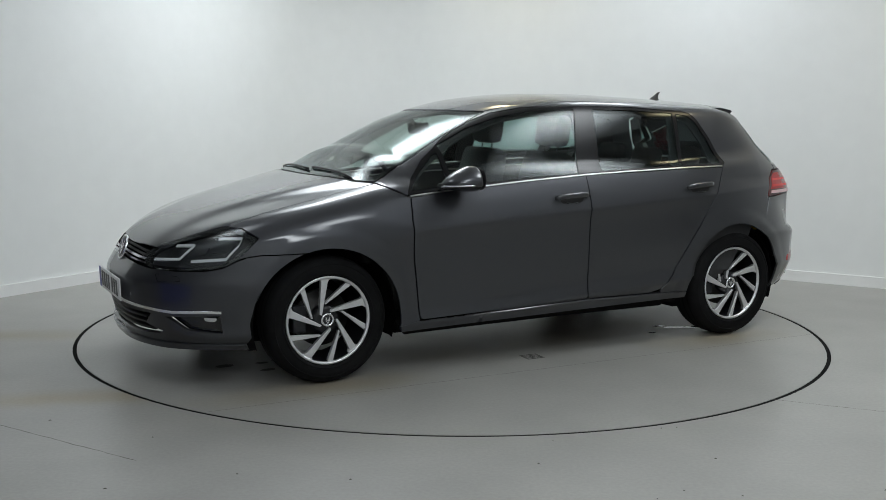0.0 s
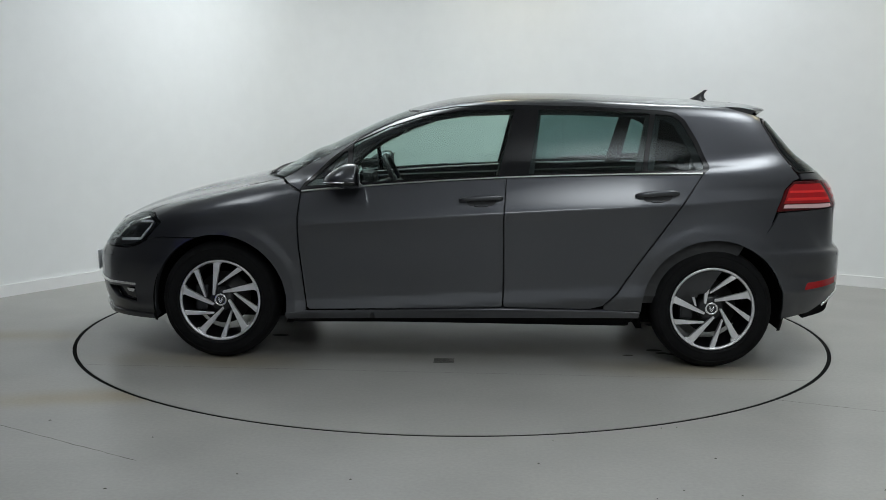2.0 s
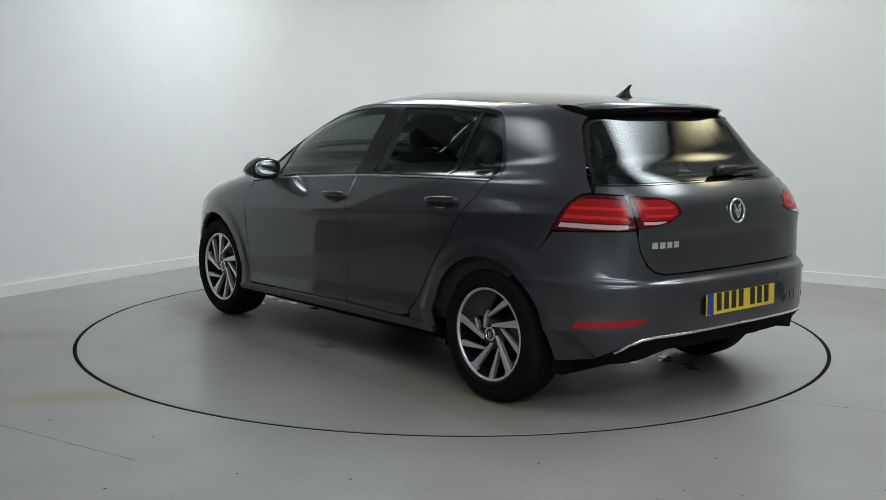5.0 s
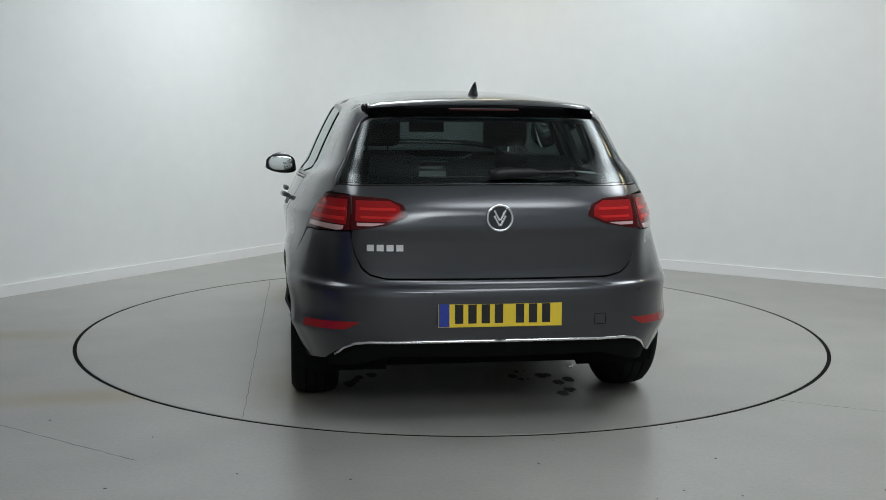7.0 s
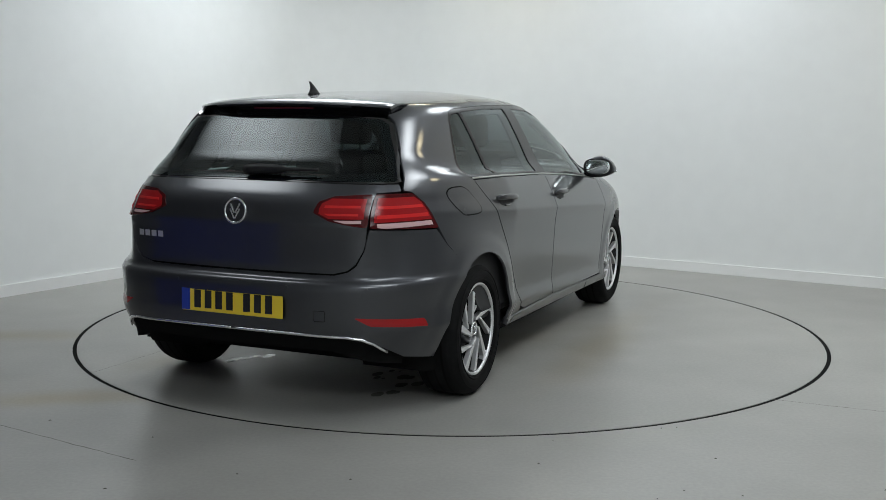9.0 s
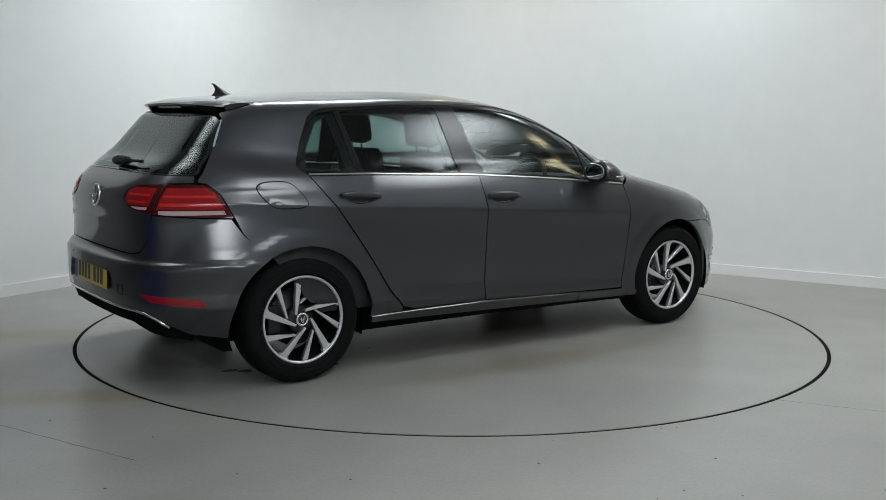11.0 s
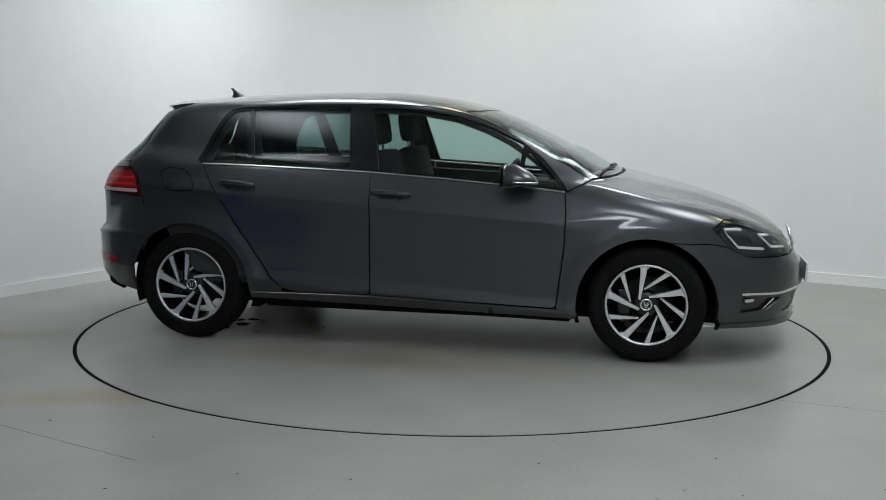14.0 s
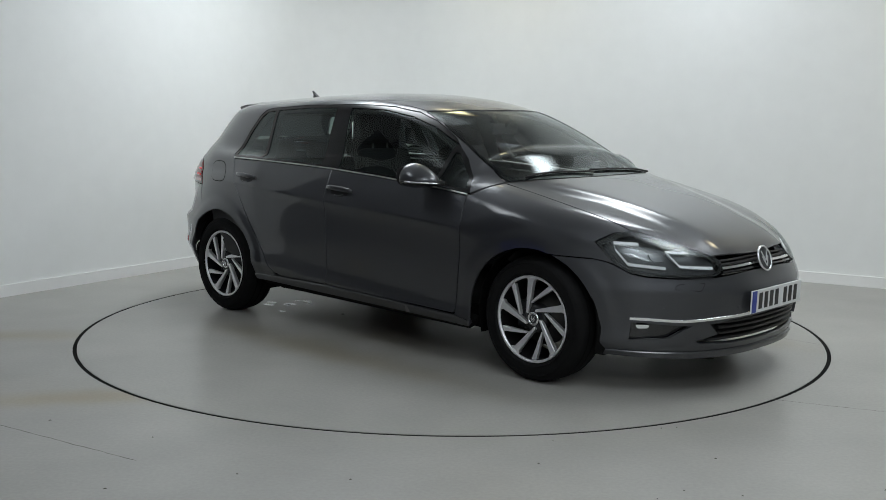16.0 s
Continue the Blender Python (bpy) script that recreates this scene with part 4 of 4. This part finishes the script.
    for sgn in (1, -1):
        q, n = onto("back", [(sgn * y, z) for y, z in resample([(0, .395), (.3, .395), (.54, .390), (.60, .380), (.64, .358), (.675, .318)], .03, False)])
        tube("chrome_strip", [tuple(a + c * .003) for a, c in zip(q, n)], .0065, CHROME, b, segments=6, squash=(.6, 1))
        panel("reflector", "rear", rounded(flat("rear", [(-2.03, .572, .474), (-1.803, .792, .456), (-1.782, .798, .420), (-1.99, .628, .438)]), .4), RED, b, sink=-.002, depth=.006, mirror=sgn < 0, step=.02)
        for yy in (.28, .62):
            q, n = onto("back", [(sgn * yy, .592)])
            bm = bmesh.new()
            bmesh.ops.create_cone(bm, cap_ends=True, segments=16, radius1=.0095, radius2=.0085, depth=.004, matrix=Matrix.Translation(q[0]) @ Vector(n[0]).to_track_quat("Z", "Y").to_matrix().to_4x4())
            part("parking_sensor", bm, PAINT, b)
    q, n = onto("back", rounded([(-.455, .50), (-.405, .50), (-.405, .455), (-.455, .455)], .006))
    tube("tow_eye_cover", [tuple(a + c * .0005) for a, c in zip(q, n)], .0012, GAP, b, closed=True, segments=4)
    plate(car, Matrix.Translation((float(onto("back", [(0, .5095)])[0][0][0]) + .008, 0, .5095)) @ Matrix.Rotation(radians(-90), 4, "Z") @ Matrix.Rotation(radians(-2), 4, "X"), YELLOW)
    emblem(car, Matrix.Translation((float(onto("back", [(0, .901)])[0][0][0]) - .002, 0, .901)) @ Matrix.Rotation(radians(-90), 4, "Z") @ Matrix.Rotation(radians(-7), 4, "X"), .058)
    for i in range(4):
        y = .548 - i * .040
        q, n = onto("back", [(y - .015, .778)])
        bm = bmesh.new()
        box(bm, -.0145, .0145, -.002, .002, -.0135, .0135, .001)
        rot = Vector(-n[0]).to_track_quat("Y", "Z").to_matrix().to_4x4()
        part("badge_bar", bm, ALLOY, gate, m=Matrix.Translation(q[0]) @ rot)
    # rear wiper on its boss
    q, n = onto("back", resample([(.02, 1.055), (-.05, 1.060), (-.34, 1.064)], .04, False))
    tube("rear_wiper", [tuple(a + c * .022) for a, c in zip(q, n)], [.024, .030, .029, .026, .024, .022] + [.009] * (len(q) - 6), TRIM, gate, segments=12, squash=(.8, .85))



def front_end():
    seam = flat("front", FRONT_SEAM + [ (1.802, .712, .586), (1.86, .67, .573), (1.977, .563, .566), (2.075, .40, .568)])
    centre = flat("front", lift("nose", [(.345, .574), (.2, .580), (0, .583)]))
    low = flat("front", lift("nose", [(0, .222), (.3, .222), (.5, .220)])) + flat("front", [(1.90, .63, .222), (1.70, .755, .226), (1.672, .757, .23)])
    arch_line = flat("front", lift("left", arch(1.31, .305, .372, -8, 69, 12)))
    mouth = [(0, .380), (.33, .368), (.45, .352), (.40, .30), (.50, .270), (.48, .256), (.3, .246), (0, .244)]
    fog = [(1.815, .71, .362), (1.95, .615, .352), (2.025, .520, .345), (1.95, .605, .285), (1.805, .715, .275)]
    uv_mouth = flat("front", lift("nose", both(mouth)))
    uv_fog = flat("front", fog)
    b = panel("front_bumper", "front", both(low + arch_line + seam[1:] + centre[1:]), PAINT, car, holes=[uv_mouth, uv_fog, [(-u, v) for u, v in uv_fog][::-1]], step=.024, depth=.025)
    panel("intake", "front", [(u * 1.03, .31 + (v - .31) * 1.06) for u, v in uv_mouth], TRIM, b, sink=.05)
    for z, w in ((.352, .41), (.325, .39), (.297, .38), (.269, .44)):
        line = flat("front", lift("nose", resample([(-w, z), (0, z), (w, z)], .06, False)))
        panel("intake_slat", "front", band(line, .011), TRIM, b, sink=.014, depth=.035, step=.03)
    for s in (False, True):
        panel("fog_pocket", "front", [(31.0 + (u - 31.0) * 1.06, .32 + (v - .32) * 1.2) for u, v in uv_fog], GLOSS_BLACK, b, sink=.035, mirror=s)
        u, v = flat("front", [(1.84, .70, .338)])[0]
        panel("fog_trim", "front", rounded([(u - 3.0, v + .008), (u + .4, v + .008), (u - .2, v - .010), (u - 2.6, v - .008)], .4), CHROME, b, sink=.012, depth=.02, mirror=s, step=.02)
        cover = flat("front", lift("nose", rounded([(.47, .548), (.58, .544), (.60, .522), (.50, .512)], .01)))
        q, n = onto("front", cover)
        sg = -1 if s else 1
        tube("washer_cover", [(a[0] + c[0] * .0005, sg * (a[1] + c[1] * .0005), a[2]) for a, c in zip(q, n)], .0011, GAP, b, closed=True, segments=4)
        for y0 in (.30, .63):
            q, n = onto("nose", [(sg * y0, .425)])
            bm = bmesh.new()
            bmesh.ops.create_cone(bm, cap_ends=True, segments=16, radius1=.0095, radius2=.0085, depth=.004, matrix=Matrix.Translation(q[0]) @ Vector(n[0]).to_track_quat("Z", "Y").to_matrix().to_4x4())
            part("parking_sensor", bm, PAINT, b)
    path = flat("front", [(1.815, -.72, .378)] + lift("nose", resample([(-.68, .378), (-.56, .370), (-.43, .379), (-.15, .391), (0, .392), (.15, .391), (.43, .379), (.56, .370), (.68, .378)], .04, False)) + [(1.815, .72, .378)])
    panel("chrome_strip", "front", band(resample(path, 2, False), .012), CHROME, b, sink=-.006, depth=.012, step=.02)
    # lower lip
    panel("front_lip", "front", both(flat("front", lift("nose", [(0, .218), (.3, .218), (.5, .216)])) + flat("front", [(1.90, .63, .217), (1.70, .75, .221), (1.69, .75, .199), (1.88, .62, .193)]) + flat("front", lift("nose", [(.5, .188), (.3, .188), (0, .188)]))), PAINT, b, sink=-.010, depth=.06)
    # upper grille between the lamps
    edge = [(0, .662), (.15, .660), (.33, .655), (.352, .630), (.345, .585), (.2, .590), (0, .592)]
    g = panel("grille", "nose", both(edge), GAP, car, "black slatted grille with a chrome bar", sink=.040, depth=.002)
    for z, mat, t, out in ((.648, TRIM, .008, .012), (.631, TRIM, .008, .010), (.612, CHROME, .010, .002), (.595, GLOSS_BLACK, .008, .006)):
        line = resample([(-.342, z - .003), (0, z + .002), (.342, z - .003)], .05, False)
        panel("grille_bar", "nose", band(line, t), mat, g, sink=out, depth=.025, step=.03)
    q, n = onto("nose", [(0, .626)])
    emblem(car, Matrix.Translation((q[0][0] + .022, 0, .626)) @ Matrix.Rotation(radians(90), 4, "Z") @ Matrix.Rotation(radians(-18), 4, "X"), .066)
    q, n = onto("nose", [(0, .445)])
    plate(car, Matrix.Translation((q[0][0] + .012, 0, .445)) @ Matrix.Rotation(radians(90), 4, "Z") @ Matrix.Rotation(radians(2), 4, "X"), WHITE)


# ---- wheels, underside and cabin ----
DISC = material("brake_disc_steel", (.09, .088, .085), .5, 1.0)
POCKET = material("black_wheel_pocket", (.008, .008, .009), .3)
SEAT = mottle(material("dark_seat_cloth", (.014, .014, .015), .9), [(14.0, .8, 1.2, 3.0)])
DASH = mottle(material("black_soft_dash", (.03, .03, .031), .55), [(20.0, .9, 1.1, 2.0)])
LINER = material("pale_headlining", (.42, .41, .39), .95)


def spoke(points, y0, y1):
    """A spoke's outline in the wheel's plane, made into a bevelled bar."""
    bm = bmesh.new()
    f = bm.faces.new([bm.verts.new((x, y1, z)) for x, z in points])
    top = bmesh.ops.extrude_face_region(bm, geom=[f])
    moved = [v for v in top["geom"] if isinstance(v, bmesh.types.BMVert)]
    bmesh.ops.translate(bm, verts=moved, vec=(0, y0 - y1, 0))
    bmesh.ops.recalc_face_normals(bm, faces=bm.faces)
    bmesh.ops.bevel(bm, geom=[e for e in bm.edges], offset=.0018, segments=1, affect="EDGES")
    return bm


def build_wheel():
    """A wheel about its own middle; its outer face looks along +y."""
    wheel = new("wheel")
    prof = [(.218, .085), (.224, .101), (.240, .108), (.268, .110), (.292, .103), (.307, .088), (.314, .066), (.317, .03), (.317, -.03), (.314, -.066), (.307, -.088), (.285, -.105), (.24, -.108), (.216, -.09)]
    tyre = part("tyre", mesh("tyre", *revolve(prof, 72), RUBBER, True), RUBBER, wheel, "black rubber tyre")
    for r in (.236, .262, .281):
        part("sidewall_rib", mesh("sidewall_rib", *revolve([(r - .0035, .1075), (r, .1115), (r + .0035, .1075)], 72), RUBBER, True), RUBBER, wheel)
    for y in (-.045, 0, .045):
        part("tread_groove", mesh("tread_groove", *revolve([(.3174, y - .005), (.3176, y), (.3174, y + .005)], 72), GAP, True), GAP, wheel)
    rim = part("rim", mesh("rim", *revolve([(.219, .090), (.2205, .098), (.217, .1005), (.2095, .099), (.206, .092), (.203, .06), (.195, -.08)], 72), ALLOY, True), ALLOY, wheel, "machined alloy rim with black pockets")
    part("barrel", mesh("barrel", *revolve([(.2055, .089), (.200, .05), (.19, -.085)], 64), POCKET, True), POCKET, wheel)
    part("wheel_face", mesh("wheel_face", *revolve([(.0, .075), (.05, .074), (.07, .066), (.075, .03)], 40), POCKET, True), POCKET, wheel)
    part("brake_disc", mesh("brake_disc", *revolve([(.0, .012), (.06, .012), (.062, .0), (.142, .0), (.142, -.022), (.0, -.022)], 56), DISC, True), DISC, wheel)
    bm = bmesh.new()
    box(bm, .085, .155, -.045, .02, -.07, .07, .012)
    part("brake_caliper", bm, LAMP_DARK, wheel)
    for k in range(5):
        # a broad wedge and a slim blade, both set off from the radius
        broad = [(-.052, .2045), (-.035, .196), (-.043, .029), (-.031, .024), (.001, .192), (.018, .206), (-.014, .2095)]
        slim = [(-.0145, .0875), (-.0125, .0775), (.1255, .166), (.118, .174), (.094, .187), (.098, .180)]
        for outline, face in ((broad, .089), (slim, .087)):
            c, sn = math.cos(radians(72 * k)), math.sin(radians(72 * k))
            part("spoke", spoke([(-(x * c - z * sn), x * sn + z * c) for x, z in outline], .064, face), ALLOY, wheel)
    emblem(wheel, Matrix.Translation((0, .078, 0)) @ Matrix.Rotation(math.pi, 4, "Z"), .034, True)
    return wheel


def build_running_gear():
    first = build_wheel()
    spots = ((1.31, .732, 0, 0), (-1.31, .750, 0, 0), (1.31, -.732, 180, 0), (-1.31, -.750, 180, 0))
    for i, (x, y, turn, roll) in enumerate(spots):
        m = Matrix.Translation((x, y, .3165)) @ pose(0, 0, 0, 0, 0, turn) @ pose(0, 0, 0, 0, roll, 0)
        w = copy_thing(first, m) if i else first
        w.matrix_basis = m
        w.parent = car
        s = 1 if y > 0 else -1
        v, f = revolve([(.374, .0), (.374, -.02), (.40, -.05), (.40, -.36), (.05, -.37)], 44, math.pi * 1.2)
        v = [(px * math.cos(-.314) - pz * math.sin(-.314), py, px * math.sin(-.314) + pz * math.cos(-.314)) for px, py, pz in v]
        yo = .80
        part("arch_liner", mesh("arch_liner", [(x + a, s * (yo + b), .31 + c) for a, b, c in v], f, GAP, True), GAP, car)
    bm = bmesh.new()
    box(bm, -1.62, 1.80, -.56, .56, .18, .30, .03)
    part("underbody", bm, GAP, car)
    bm = bmesh.new()
    box(bm, -.90, .90, -.70, .70, .185, .31, .02)
    part("floor_pan", bm, GAP, car)


def seat(x, y, lean=-12):
    """One front seat: cushion, back and headrest on two posts."""
    bm = bmesh.new()
    box(bm, x - .25, x + .27, y - .25, y + .25, .36, .56, .06)
    s = part("front_seat", bm, SEAT, car, "dark cloth front seat")
    bm = bmesh.new()
    box(bm, -.07, .07, -.24, .24, 0, .60, .055, Matrix.Translation((x - .24, y, .52)) @ Matrix.Rotation(radians(-14), 4, "Y"))
    for v in bm.verts:
        if v.co.z > .95:
            v.co.y = y + (v.co.y - y) * .8
    part("backrest", bm, SEAT, s, smooth=True)
    bm = bmesh.new()
    box(bm, -.05, .05, -.13, .13, 0, .19, .045, Matrix.Translation((x - .385, y, 1.135)) @ Matrix.Rotation(radians(-8), 4, "Y"))
    part("headrest", bm, SEAT, s, smooth=True)
    for dy in (-.06, .06):
        tube("headrest_post", [(x - .385, y + dy, 1.06), (x - .395, y + dy, 1.16)], .007, CHROME_DARK, s, segments=6)


def build_cabin():
    seat(.10, -.37)
    seat(.10, .37)
    bm = bmesh.new()
    box(bm, -1.15, -.62, -.62, .62, .36, .56, .06)
    bench = part("rear_bench", bm, SEAT, car, "dark cloth rear bench")
    bm = bmesh.new()
    box(bm, -.07, .07, -.62, .62, 0, .52, .05, Matrix.Translation((-1.12, 0, .50)) @ Matrix.Rotation(radians(-18), 4, "Y"))
    part("backrest", bm, SEAT, bench, smooth=True)
    for y in (-.37, 0, .37):
        bm = bmesh.new()
        box(bm, -.045, .045, -.12, .12, 0, .13, .04, Matrix.Translation((-1.30, y, 1.00 if y else .98)) @ Matrix.Rotation(radians(-10), 4, "Y"))
        part("headrest", bm, SEAT, bench, smooth=True)
    bm = bmesh.new()
    box(bm, -1.78, -1.30, -.58, .58, .90, .93, .01)
    part("parcel_shelf", bm, TRIM_SHELL, car)
    # dashboard, wheel, inner mirror
    bm = bmesh.new()
    box(bm, .62, 1.06, -.66, .66, .55, .905, .05)
    for v in bm.verts:
        if v.co.z > .8 and v.co.x > .9:
            v.co.z += .015
    dash = part("dashboard", bm, DASH, car, smooth=True)
    bm = bmesh.new()
    box(bm, .60, .78, -.52, -.22, .86, .955, .035)
    part("instrument_hood", bm, DASH, dash)
    bm = bmesh.new()
    box(bm, .617, .625, -.14, .14, .72, .84, .006)
    part("screen", bm, GLOSS_BLACK, dash)
    centre = Vector((.46, -.37, .885))
    up = Vector((-math.sin(radians(25)) * -1, 0, math.cos(radians(25))))
    side = Vector((0, 1, 0))
    ring = [centre + up * (.185 * math.sin(a)) + side * (.185 * math.cos(a)) for a in [i / 40 * math.tau for i in range(40)]]
    sw = tube("steering_wheel", ring, .015, TRIM, car, closed=True, segments=10)
    for a in (0, math.pi, -math.pi / 2):
        tube("spoke", [centre, centre + up * (.18 * math.sin(a)) + side * (.18 * math.cos(a))], .016, TRIM, sw)
    tube("column", [centre, centre + Vector((.22, 0, -.07))], .045, TRIM, sw)
    bm = bmesh.new()
    box(bm, -.018, .018, -.115, .115, -.035, .035, .015, Matrix.Translation((.40, 0, 1.235)) @ Matrix.Rotation(radians(10), 4, "Y"))
    inner = part("interior_mirror", bm, TRIM, car)
    tube("stalk", [(.40, 0, 1.24), (.46, 0, 1.29)], .012, TRIM, inner)
    panel("headlining", "top", swap([(.28, 0), (.25, .3), (.18, .46), (-.3, .49), (-1.2, .47), (-1.45, .40), (-1.48, 0)]), LINER, car, sink=.035, depth=.01)
    # shark-fin aerial
    verts, faces = [], []
    for i in range(7):
        t = i / 6
        x0, x1 = -1.275 - .115 * t ** .75, -1.405 - .004 * t + .02 * math.sin(t * 3.1)
        w = .024 * (1 - t) ** .8 + .002
        z = 1.409 + .064 * t
        verts += [(x0, 0, z), ((x0 + x1) / 2, w, z), (x1, w * .4, z), (x1, -w * .4, z), ((x0 + x1) / 2, -w, z)]
    for i in range(6):
        faces += [(i * 5 + k, i * 5 + (k + 1) % 5, i * 5 + 5 + (k + 1) % 5, i * 5 + 5 + k) for k in range(5)]
    faces += [(4, 3, 2, 1, 0), (30, 31, 32, 33, 34)]
    part("roof_aerial", mesh("roof_aerial", verts, faces, TRIM, True), TRIM, car)


build_skin()
build_running_gear()
build_cabin()


# ---- what moves: the turntable and the car on it, one turn of about 252 degrees ----
HEADING = (208.89, 201.13, 193.36, 185.57, 177.75, 169.90, 162.02, 154.09, 146.15, 138.21, 130.27, 122.33, 114.38, 106.50, 98.63, 90.82, 82.99, 75.19, 67.36, 59.55, 51.65, 43.71, 35.77, 27.84, 19.90, 11.97, 4.04, -3.87, -11.77, -19.65, -27.53, -35.40, -43.28)


def motions():
    """Heading of the car in degrees, every half second."""
    rows_car, rows_disc = [], []
    for i, a in enumerate(HEADING):
        c, s = math.cos(radians(a)), math.sin(radians(a))
        rows_car.append((i * .5, pose(OFF[0] * c - OFF[1] * s, OFF[0] * s + OFF[1] * c, 0, 0, 0, a)))
        rows_disc.append((i * .5, pose(0, 0, 0, 0, 0, a)))
    walk(turntable, rows_disc)
    walk(car, rows_car)


motions()
